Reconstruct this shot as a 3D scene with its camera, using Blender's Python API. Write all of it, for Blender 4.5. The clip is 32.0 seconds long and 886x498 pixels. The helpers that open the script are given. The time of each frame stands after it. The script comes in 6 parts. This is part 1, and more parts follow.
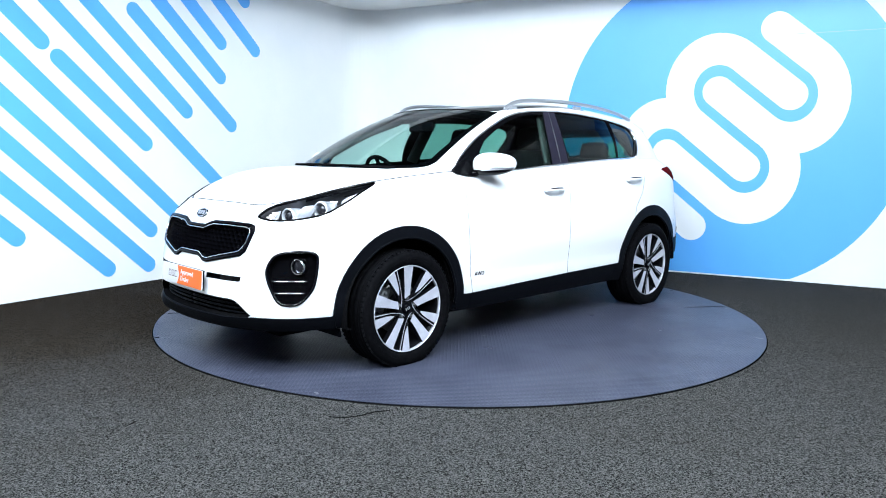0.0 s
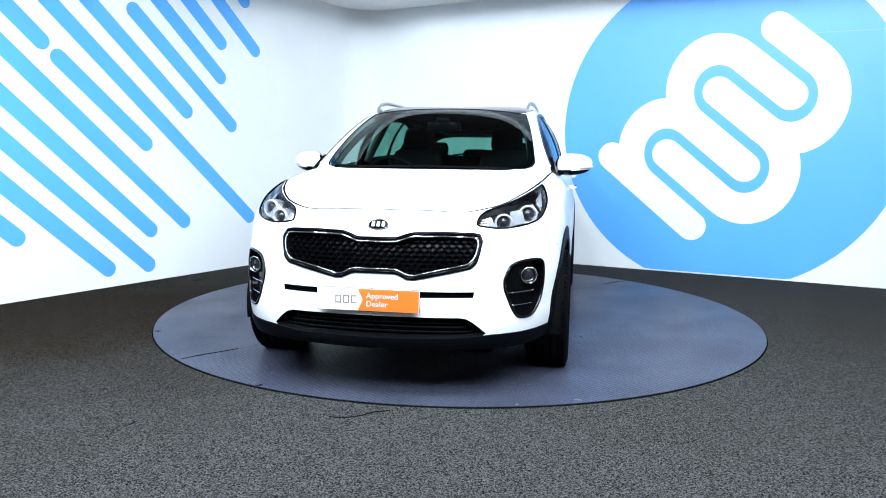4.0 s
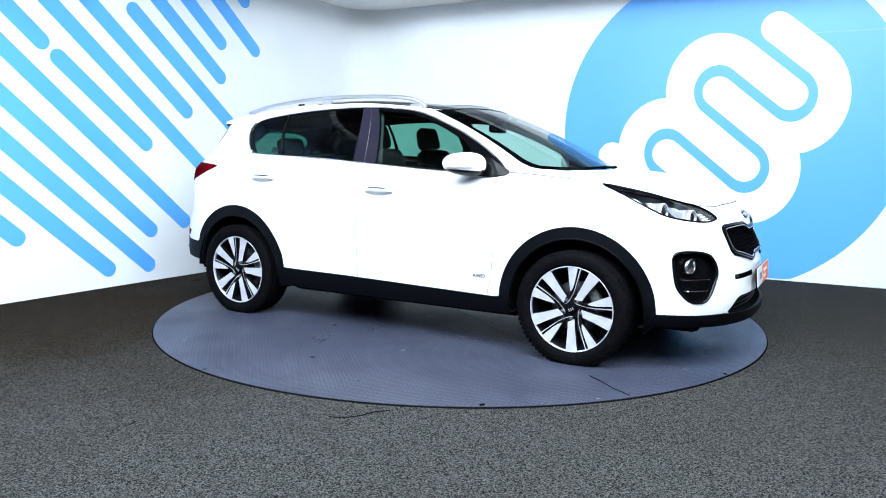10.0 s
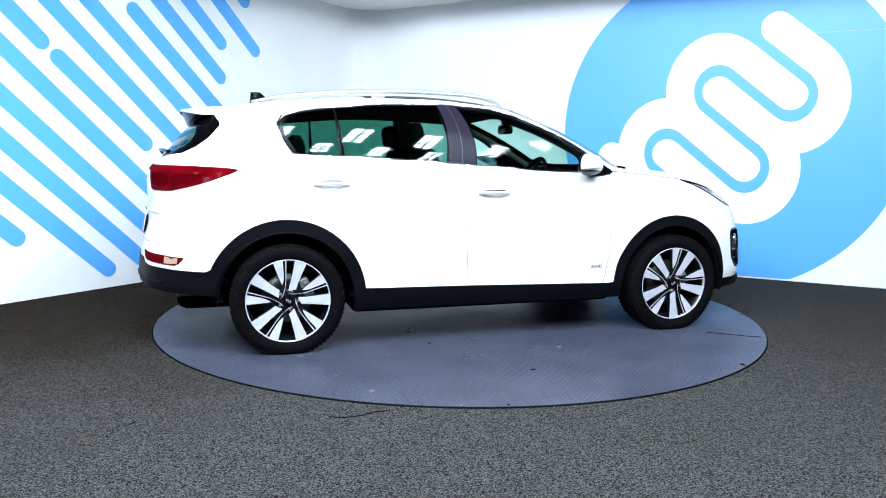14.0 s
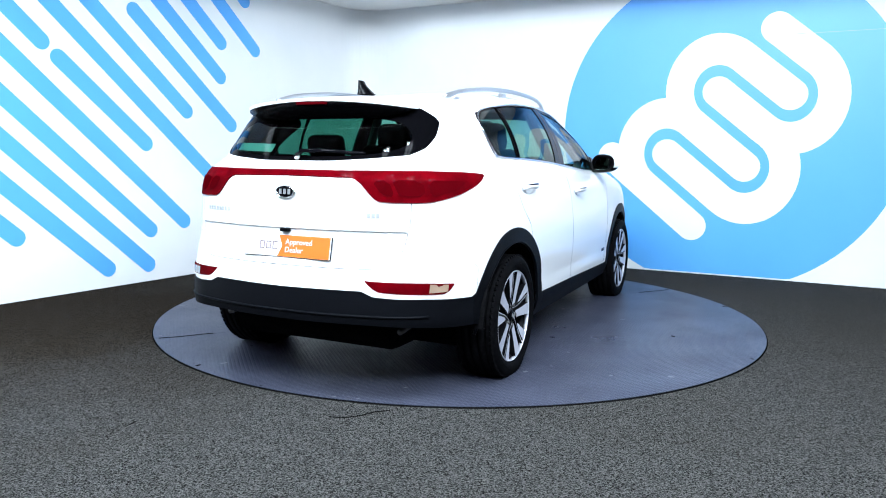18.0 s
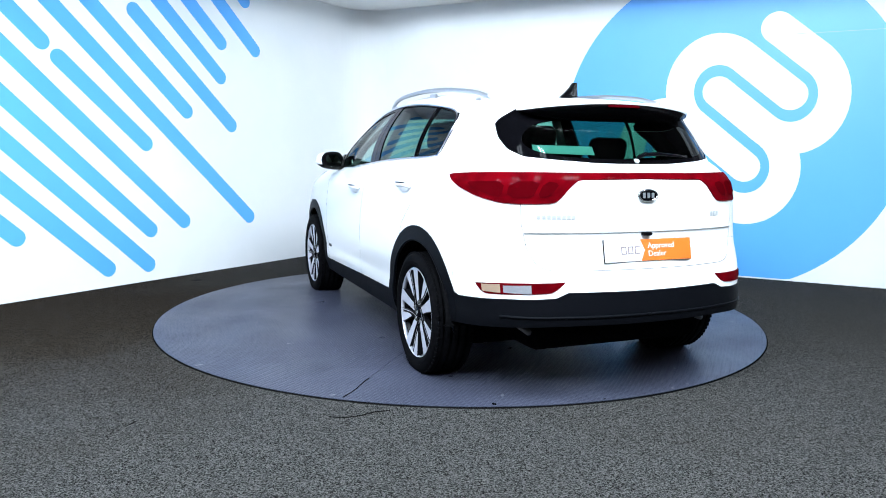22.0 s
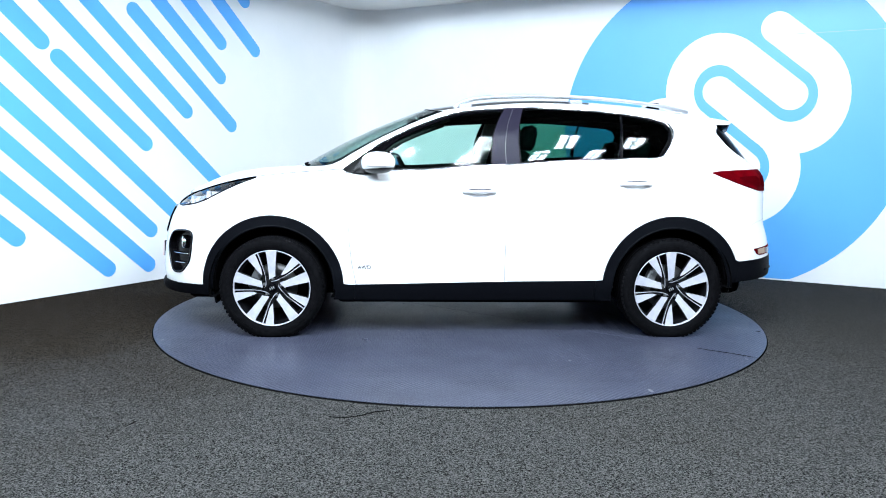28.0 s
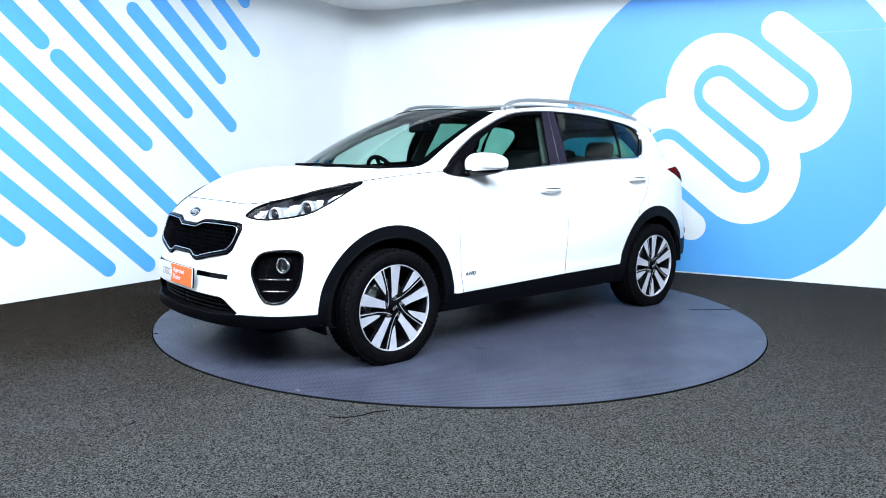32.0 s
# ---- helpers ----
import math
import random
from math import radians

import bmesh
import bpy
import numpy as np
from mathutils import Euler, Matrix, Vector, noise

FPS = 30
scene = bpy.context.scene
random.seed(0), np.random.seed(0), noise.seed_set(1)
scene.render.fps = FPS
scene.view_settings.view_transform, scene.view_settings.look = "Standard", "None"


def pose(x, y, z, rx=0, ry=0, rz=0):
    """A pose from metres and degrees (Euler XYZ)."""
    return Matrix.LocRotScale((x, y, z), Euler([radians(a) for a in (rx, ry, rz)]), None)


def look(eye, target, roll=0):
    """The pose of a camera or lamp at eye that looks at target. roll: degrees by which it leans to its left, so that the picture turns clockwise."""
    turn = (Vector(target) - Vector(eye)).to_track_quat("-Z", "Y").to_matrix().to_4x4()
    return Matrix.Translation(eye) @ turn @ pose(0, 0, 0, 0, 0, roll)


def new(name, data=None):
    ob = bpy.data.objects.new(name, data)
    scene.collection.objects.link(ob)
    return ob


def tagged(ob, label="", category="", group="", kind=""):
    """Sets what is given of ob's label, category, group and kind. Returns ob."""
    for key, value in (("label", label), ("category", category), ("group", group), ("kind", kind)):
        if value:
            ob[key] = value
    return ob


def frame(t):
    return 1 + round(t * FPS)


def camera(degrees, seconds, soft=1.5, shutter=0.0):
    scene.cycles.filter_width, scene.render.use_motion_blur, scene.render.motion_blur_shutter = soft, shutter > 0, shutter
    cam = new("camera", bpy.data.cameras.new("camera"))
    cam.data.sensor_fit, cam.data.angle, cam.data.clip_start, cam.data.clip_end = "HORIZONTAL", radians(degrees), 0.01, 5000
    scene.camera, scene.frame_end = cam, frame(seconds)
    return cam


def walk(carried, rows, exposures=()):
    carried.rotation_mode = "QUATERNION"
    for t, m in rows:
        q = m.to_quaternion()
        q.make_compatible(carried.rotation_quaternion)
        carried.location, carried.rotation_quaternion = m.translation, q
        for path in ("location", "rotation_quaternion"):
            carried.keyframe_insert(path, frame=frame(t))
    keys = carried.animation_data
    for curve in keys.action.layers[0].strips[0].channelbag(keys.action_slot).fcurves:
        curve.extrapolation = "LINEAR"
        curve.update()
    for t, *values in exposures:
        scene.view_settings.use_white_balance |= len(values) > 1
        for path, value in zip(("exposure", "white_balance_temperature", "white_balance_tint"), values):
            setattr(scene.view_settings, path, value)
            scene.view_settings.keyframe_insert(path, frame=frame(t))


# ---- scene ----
cam = camera(62.25, 32.0, soft=1.0)
VIEW = look((0, -5.687, 1.223), (-0.12672, 0.28499, 0.45319), 0.605)
walk(cam, [(0.0, VIEW), (32.0, VIEW)], exposures=[(0.0, 0.0), (32.0, 0.0)])

# ---- light ----
world = bpy.data.worlds.new("world")
scene.world = world
world.use_nodes = True
world.node_tree.nodes["Background"].inputs[0].default_value = (0.9, 0.95, 1.0, 1)
world.node_tree.nodes["Background"].inputs[1].default_value = 0.03
LAMP_COLOUR = (0.79, 0.945, 1.10)
CEILING, UPPER = 3.0, 4.3


# ---- materials ----
def material(name, colour, rough=0.5, metal=0.0, **more):
    m = bpy.data.materials.new(name)
    m.use_nodes = True
    b = m.node_tree.nodes["Principled BSDF"]
    b.inputs["Base Color"].default_value = (*colour, 1)
    b.inputs["Roughness"].default_value = rough
    b.inputs["Metallic"].default_value = metal
    for key, value in more.items():
        b.inputs[key.replace("_", " ")].default_value = value
    return m


def node(m, kind, **values):
    n = m.node_tree.nodes.new(kind)
    for key, value in values.items():
        k = key.replace("_", " ")
        if k in n.inputs:
            n.inputs[k].default_value = value
    return n


def link(m, a, b):
    m.node_tree.links.new(a, b)


def grain(m, scale, dark, light, low=0.35, high=0.65, detail=4.0, bump=0.0, rough=None, coords="Object", second=None):
    """Mottles a material's colour between two tones, with a bump from the same noise."""
    b = m.node_tree.nodes["Principled BSDF"]
    tc = node(m, "ShaderNodeTexCoord")
    n = node(m, "ShaderNodeTexNoise", Scale=scale, Detail=detail, Roughness=0.6)
    link(m, tc.outputs[coords], n.inputs["Vector"])
    r = node(m, "ShaderNodeValToRGB")
    r.color_ramp.elements[0].position, r.color_ramp.elements[1].position = low, high
    r.color_ramp.elements[0].color, r.color_ramp.elements[1].color = (*dark, 1), (*light, 1)
    link(m, n.outputs["Fac"], r.inputs["Fac"])
    out = r.outputs["Color"]
    if second:
        s2, lo, hi, tone, amount = second
        n2 = node(m, "ShaderNodeTexNoise", Scale=s2, Detail=3.0, Roughness=0.55)
        link(m, tc.outputs[coords], n2.inputs["Vector"])
        r2 = node(m, "ShaderNodeMapRange")
        r2.inputs["From Min"].default_value, r2.inputs["From Max"].default_value = lo, hi
        r2.inputs["To Min"].default_value, r2.inputs["To Max"].default_value = 0.0, amount
        link(m, n2.outputs["Fac"], r2.inputs["Value"])
        mx = node(m, "ShaderNodeMix")
        mx.data_type = "RGBA"
        link(m, r2.outputs["Result"], mx.inputs["Factor"])
        link(m, out, mx.inputs["A"])
        mx.inputs["B"].default_value = (*tone, 1)
        out = mx.outputs["Result"]
    link(m, out, b.inputs["Base Color"])
    if bump:
        bp = node(m, "ShaderNodeBump", Strength=bump, Distance=0.004)
        link(m, n.outputs["Fac"], bp.inputs["Height"])
        link(m, bp.outputs["Normal"], b.inputs["Normal"])
    if rough:
        mr = node(m, "ShaderNodeMapRange")
        mr.inputs["To Min"].default_value, mr.inputs["To Max"].default_value = rough
        link(m, n.outputs["Fac"], mr.inputs["Value"])
        link(m, mr.outputs["Result"], b.inputs["Roughness"])
    return m


FLOOR_Z = -0.003
WALL_PAINT = grain(material("wall_paint", (0.8, 0.8, 0.8), 0.6), 1.1, (0.79, 0.80, 0.80), (0.83, 0.83, 0.83), bump=0.0)
CEILING_PAINT = grain(material("ceiling_paint", (0.8, 0.8, 0.79), 0.8), 2.0, (0.82, 0.81, 0.80), (0.86, 0.85, 0.84))
BLUE_VINYL = grain(material("blue_vinyl", (0.10, 0.42, 0.85), 0.42), 0.9, (0.095, 0.385, 0.84), (0.106, 0.41, 0.86))
WHITE_VINYL = grain(material("white_vinyl", (0.82, 0.82, 0.82), 0.45), 1.3, (0.80, 0.81, 0.82), (0.83, 0.83, 0.84))
CARPET = grain(material("carpet", (0.05, 0.05, 0.05), 0.95, Specular_IOR_Level=0.0), 165, (0.0042, 0.0040, 0.0040), (0.120, 0.116, 0.111), 0.41, 0.725, detail=5.5, bump=0.25,
               second=(0.5, 0.44, 0.70, (0.026, 0.022, 0.017), 0.32))


def stain(m, centre, inner, outer, tone, amount):
    """Spreads a soft-edged, ragged stain over a material round one spot of the floor."""
    b = m.node_tree.nodes["Principled BSDF"]
    old = b.inputs["Base Color"].links[0].from_socket
    tc = node(m, "ShaderNodeTexCoord")
    n = node(m, "ShaderNodeTexNoise", Scale=1.3, Detail=5.0, Roughness=0.6)
    link(m, tc.outputs["Object"], n.inputs["Vector"])
    away = node(m, "ShaderNodeVectorMath")
    away.operation = "DISTANCE"
    link(m, tc.outputs["Object"], away.inputs[0])
    away.inputs[1].default_value = centre
    ragged = node(m, "ShaderNodeMath")
    ragged.operation = "MULTIPLY_ADD"
    link(m, n.outputs["Fac"], ragged.inputs[0])
    ragged.inputs[1].default_value = 2.2
    link(m, away.outputs["Value"], ragged.inputs[2])
    mr = node(m, "ShaderNodeMapRange")
    mr.inputs["From Min"].default_value, mr.inputs["From Max"].default_value = outer + 1.1, inner + 1.1
    mr.inputs["To Min"].default_value, mr.inputs["To Max"].default_value = 0.0, amount
    link(m, ragged.outputs[0], mr.inputs["Value"])
    mx = node(m, "ShaderNodeMix")
    mx.data_type = "RGBA"
    mx.blend_type = "MULTIPLY"
    link(m, mr.outputs["Result"], mx.inputs["Factor"])
    link(m, old, mx.inputs["A"])
    mx.inputs["B"].default_value = (*tone, 1)
    link(m, mx.outputs["Result"], b.inputs["Base Color"])


stain(CARPET, (-3.1, -0.3, FLOOR_Z), 0.9, 2.9, (0.50, 0.40, 0.31), 0.9)
LAMP_GLOW = material("lamp_glow", (0.9, 0.9, 0.9), 0.5, Emission_Color=(0.95, 0.98, 1, 1), Emission_Strength=12.0)
LAMP_FRAME = material("lamp_frame", (0.7, 0.7, 0.7), 0.5)
RUBBER_EDGE = material("rubber_edge", (0.006, 0.006, 0.006), 0.8, Specular_IOR_Level=0.0)


# ---- mesh helpers ----
def mesh_object(name, verts, faces, mat, parent=None, smooth=False):
    me = bpy.data.meshes.new(name)
    me.from_pydata([tuple(v) for v in verts], [], [tuple(f) for f in faces])
    for mm in (mat if isinstance(mat, (list, tuple)) else [mat]):
        me.materials.append(mm)
    if smooth:
        me.polygons.foreach_set("use_smooth", [True] * len(me.polygons))
    me.update()
    ob = new(name, me)
    ob.parent = parent
    return ob


def part(name, bm, mat, parent, label="", smooth=False):
    """Links a bmesh as one mesh object under a thing or a part."""
    me = bpy.data.meshes.new(name)
    bm.normal_update()
    bm.to_mesh(me)
    bm.free()
    for mm in (mat if isinstance(mat, (list, tuple)) else [mat]):
        me.materials.append(mm)
    if smooth:
        me.polygons.foreach_set("use_smooth", [True] * len(me.polygons))
    ob = new(name, me)
    ob.parent = parent
    if label:
        tagged(ob, label)
    return ob


def box(bm, centre, size, turn=None, bevel=0.0):
    m = Matrix.Translation(centre) @ (turn.to_4x4() if turn else Matrix()) @ Matrix.Diagonal((*size, 1))
    got = bmesh.ops.create_cube(bm, size=1, matrix=m)
    if bevel:
        edges = {e for v in got["verts"] for e in v.link_edges}
        bmesh.ops.bevel(bm, geom=list(edges), offset=bevel, segments=2, affect="EDGES", profile=0.5)
    return got["verts"]


def prism(bm, outline, depth, place):
    """Extrudes a flat outline (2D points, counter-clockwise) by depth along the place's z."""
    low = [bm.verts.new(place @ Vector((x, y, 0))) for x, y in outline]
    high = [bm.verts.new(place @ Vector((x, y, depth))) for x, y in outline]
    bm.faces.new(high)
    bm.faces.new(low[::-1])
    n = len(outline)
    for i in range(n):
        bm.faces.new((low[i], low[(i + 1) % n], high[(i + 1) % n], high[i]))


def lathe(bm, profile, segments, place, closed=False, caps=True):
    """Turns a profile of (radius, height) pairs round the place's z axis."""
    rings = []
    for k in range(segments):
        a = 2 * math.pi * k / segments
        rings.append([bm.verts.new(place @ Vector((r * math.cos(a), r * math.sin(a), h))) for r, h in profile])
    n = len(profile)
    for k in range(segments):
        a, b = rings[k], rings[(k + 1) % segments]
        for i in range(n if closed else n - 1):
            bm.faces.new((a[i], b[i], b[(i + 1) % n], a[(i + 1) % n]))
    if not closed and caps:
        for i in (0, n - 1):
            if profile[i][0] > 1e-6:
                ring = [r[i] for r in rings]
                bm.faces.new(ring if i else ring[::-1])


def tube(bm, path, radius, sides=8, closed=False, flat=1.0):
    """A round bar along a path of 3D points."""
    pts = [Vector(p) for p in path]
    n = len(pts)
    rings = []
    up = Vector((0.123, 0.331, 0.936))
    for i, p in enumerate(pts):
        a = pts[(i - 1) % n] if (i or closed) else p
        b = pts[(i + 1) % n] if (i < n - 1 or closed) else p
        t = (b - a).normalized()
        s = t.cross(up)
        if s.length < 0.05:
            s = t.cross(Vector((1, 0, 0)))
        s.normalize()
        w = s.cross(t)
        rings.append([bm.verts.new(p + radius * (math.cos(q) * s + flat * math.sin(q) * w))
                      for q in (2 * math.pi * k / sides for k in range(sides))])
    for i in range(n if closed else n - 1):
        a, b = rings[i], rings[(i + 1) % n]
        for k in range(sides):
            bm.faces.new((a[k], a[(k + 1) % sides], b[(k + 1) % sides], b[k]))
    if not closed:
        bm.faces.new(rings[0][::-1])
        bm.faces.new(rings[-1])


# ---- room: two white walls that meet in a rounded corner, carpet, ceiling ----
CORNER = Vector((-1.278, 3.907, 0))
ALONG_W = Vector((-0.5188, -0.8549, 0))
ALONG_E = Vector((0.8993, -0.4372, 0))


def wall_place(along, s, z, proud=0.0):
    """The pose of a point on a wall: x runs along it, y up, z out into the room."""
    out = Vector((-along.y, along.x, 0)) if along.x < 0 else Vector((along.y, -along.x, 0))
    p = CORNER + along * s + Vector((0, 0, z)) + out * proud
    if along.x < 0:
        return Matrix.Translation(p) @ Matrix(((-along.x, 0, out.x), (-along.y, 0, out.y), (0, 1, 0))).to_4x4()
    return Matrix.Translation(p) @ Matrix(((along.x, 0, out.x), (along.y, 0, out.y), (0, 1, 0))).to_4x4()


OUT_W = Vector((0.8549, -0.5188, 0))
OUT_E = Vector((-0.4372, -0.8993, 0))
ROUND = 0.45
LEN_W, LEN_E = 9.2, 9.4


def corner_arc(steps, back=0.0):
    """Plan points of the rounded corner between the walls, set back by the wall's thickness."""
    a = CORNER + ALONG_W * ROUND
    b = CORNER + ALONG_E * ROUND
    pts = []
    for i in range(steps + 1):
        t = i / steps
        p = (1 - t) ** 2 * a + 2 * t * (1 - t) * CORNER + t * t * b
        n = ((1 - t) * OUT_W + t * OUT_E).normalized()
        pts.append(p - n * back)
    return pts


def build_room():
    arc_in, arc_out = corner_arc(14), corner_arc(14, 0.12)
    end_w, end_e = CORNER + ALONG_W * LEN_W, CORNER + ALONG_E * LEN_E

    def wall(name, inner, outer, label):
        bm = bmesh.new()
        prism(bm, [(p.x, p.y) for p in outer] + [(p.x, p.y) for p in reversed(inner)], UPPER + 0.1 - FLOOR_Z, Matrix.Translation((0, 0, FLOOR_Z - 0.02)))
        bmesh.ops.recalc_face_normals(bm, faces=bm.faces)
        tagged(part(name, bm, WALL_PAINT, None), label, "wall", kind="structure")
    wall("wall_west", [end_w, arc_in[0]], [end_w - OUT_W * 0.12, arc_out[0]], "smooth white painted wall with blue diagonal stripes")
    wall("wall_corner", arc_in, arc_out, "rounded white corner between two painted walls")
    wall("wall_east", [arc_in[-1], end_e], [arc_out[-1], end_e - OUT_E * 0.12], "smooth white painted wall with a large blue disc")
    # plain walls that close the place behind the camera
    far_w, far_e = end_w, end_e
    back_w, back_e = far_w + Vector((0, -4.6, 0)), far_e + Vector((0, -9.0, 0))
    back_w.y = back_e.y = min(back_w.y, back_e.y)

    def plain(name, a, b):
        d = (b - a).normalized()
        n = Vector((d.y, -d.x, 0)) * 0.12
        bm = bmesh.new()
        prism(bm, [(a.x, a.y), (b.x, b.y), (b.x + n.x, b.y + n.y), (a.x + n.x, a.y + n.y)], UPPER + 0.1 - FLOOR_Z, Matrix.Translation((0, 0, FLOOR_Z - 0.02)))
        bmesh.ops.recalc_face_normals(bm, faces=bm.faces)
        tagged(part(name, bm, BACK_WALL, None), "plain grey wall behind the camera", "wall", kind="structure")
    plain("wall_side_west", back_w, far_w + Vector((0, -0.01, 0)))
    plain("wall_south", back_e + Vector((0.2, -0.001, 0)), back_w + Vector((-0.2, -0.001, 0)))
    plain("wall_side_east", far_e + Vector((0, -0.01, 0)), back_e)
    # a white soffit runs along both walls; over the rest hangs a dark high ceiling
    depth = 1.2
    inner = CORNER + ALONG_E * (depth / OUT_W.dot(ALONG_E)) + ALONG_W * (depth / OUT_E.dot(ALONG_W))
    bm = bmesh.new()
    ring = [end_w - OUT_W * 0.05, *corner_arc(14, 0.05), end_e - OUT_E * 0.05, end_e + OUT_E * depth, inner, end_w + OUT_W * depth]
    prism(bm, [(p.x, p.y) for p in ring], 0.15, Matrix.Translation((0, 0, CEILING)))
    bmesh.ops.recalc_face_normals(bm, faces=bm.faces)
    tagged(part("ceiling_soffit", bm, CEILING_PAINT, None), "off-white lowered ceiling along the walls", "ceiling", kind="structure")
    for name, z0, z1, mat, lab in (("floor", -0.16, FLOOR_Z, CARPET, "dark grey speckled carpet with worn brownish patches"),
                                   ("ceiling", UPPER, UPPER + 0.08, DARK_CEILING, "dark painted high ceiling")):
        bm = bmesh.new()
        ring = [end_w - OUT_W * 0.05, *(p * 1.0 for p in corner_arc(14, 0.05)), end_e - OUT_E * 0.05, back_e + Vector((0.05, -0.05, 0)), back_w + Vector((-0.05, -0.05, 0))]
        prism(bm, [(p.x, p.y) for p in ring], z1 - z0, Matrix.Translation((0, 0, z0)))
        bmesh.ops.recalc_face_normals(bm, faces=bm.faces)
        tagged(part(name, bm, mat, None), lab, name, kind="structure")


DARK_CEILING = grain(material("dark_ceiling", (0.04, 0.04, 0.045), 0.9), 2.0, (0.035, 0.035, 0.04), (0.05, 0.05, 0.055))
BACK_WALL = grain(material("back_wall", (0.3, 0.3, 0.3), 0.8), 1.5, (0.28, 0.28, 0.28), (0.34, 0.34, 0.34))
build_room()


# ---- wall graphics ----
from mathutils import geometry


def capsule(a, b, r, steps=12, open_a=False):
    a, b = Vector(a), Vector(b)
    d = (b - a).normalized()
    start = math.atan2(d.y, d.x)
    pts = []
    for centre, base, skip in ((b, start - math.pi / 2, False), (a, start + math.pi / 2, open_a)):
        for i in range(steps + 1):
            q = base + math.pi * i / steps
            if not skip or i in (0, steps):
                pts.append((centre.x + r * math.cos(q), centre.y + r * math.sin(q)))
    return pts


def clip_top(pts, top):
    """Cuts an outline off above a height."""
    out = []
    for i, (x0, y0) in enumerate(pts):
        x1, y1 = pts[(i + 1) % len(pts)]
        if y0 <= top:
            out.append((x0, y0))
        if (y0 <= top) != (y1 <= top):
            k = (top - y0) / (y1 - y0)
            out.append((x0 + k * (x1 - x0), top))
    return out


def build_stripes():
    lean = Vector((1, 0.905)).normalized()
    # upper end (None: runs up under the ceiling), lower end; metres along the wall from the corner, and height
    for up, low in ((None, (1.81, 2.31)), (None, (2.27, 2.33)), (None, (2.29, 1.985)), ((3.265, 2.49), (2.163, 1.503)),
                    (None, (2.722, 1.618)), (None, (1.943, 0.532)), ((3.992, 1.99), (3.193, 1.296)), (None, (4.13, 2.108)),
                    (None, (2.794, 0.542)), (None, (3.177, 0.483)), (None, (3.216, 0.156)), (None, (3.632, 0.165)), (None, (4.422, 0.519)), (None, (1.94, 2.80))):
        low = Vector(low)
        if up is None:
            run = min((CEILING + 0.3 - low.y) / lean.y, (LEN_W - 0.2 - low.x) / lean.x)
            top = low + lean * run
        else:
            top = Vector(up)
        pts = clip_top(capsule(top, low, 0.0715), CEILING - 0.012)
        bm = bmesh.new()
        # the wall's x runs towards the corner
        prism(bm, [(-x, y) for x, y in pts], 0.003, wall_place(ALONG_W, 0, 0, 0.001))
        bmesh.ops.recalc_face_normals(bm, faces=bm.faces)
        tagged(part("wall_stripe", bm, BLUE_VINYL, None), "sky-blue vinyl stripe with a round end on the white wall", "wall graphic", group="diagonal wall stripes")


def inside(p, poly):
    x, y = p
    hit = False
    j = len(poly) - 1
    for i in range(len(poly)):
        xi, yi = poly[i]
        xj, yj = poly[j]
        if (yi > y) != (yj > y) and x < (xj - xi) * (y - yi) / (yj - yi) + xi:
            hit = not hit
        j = i
    return hit


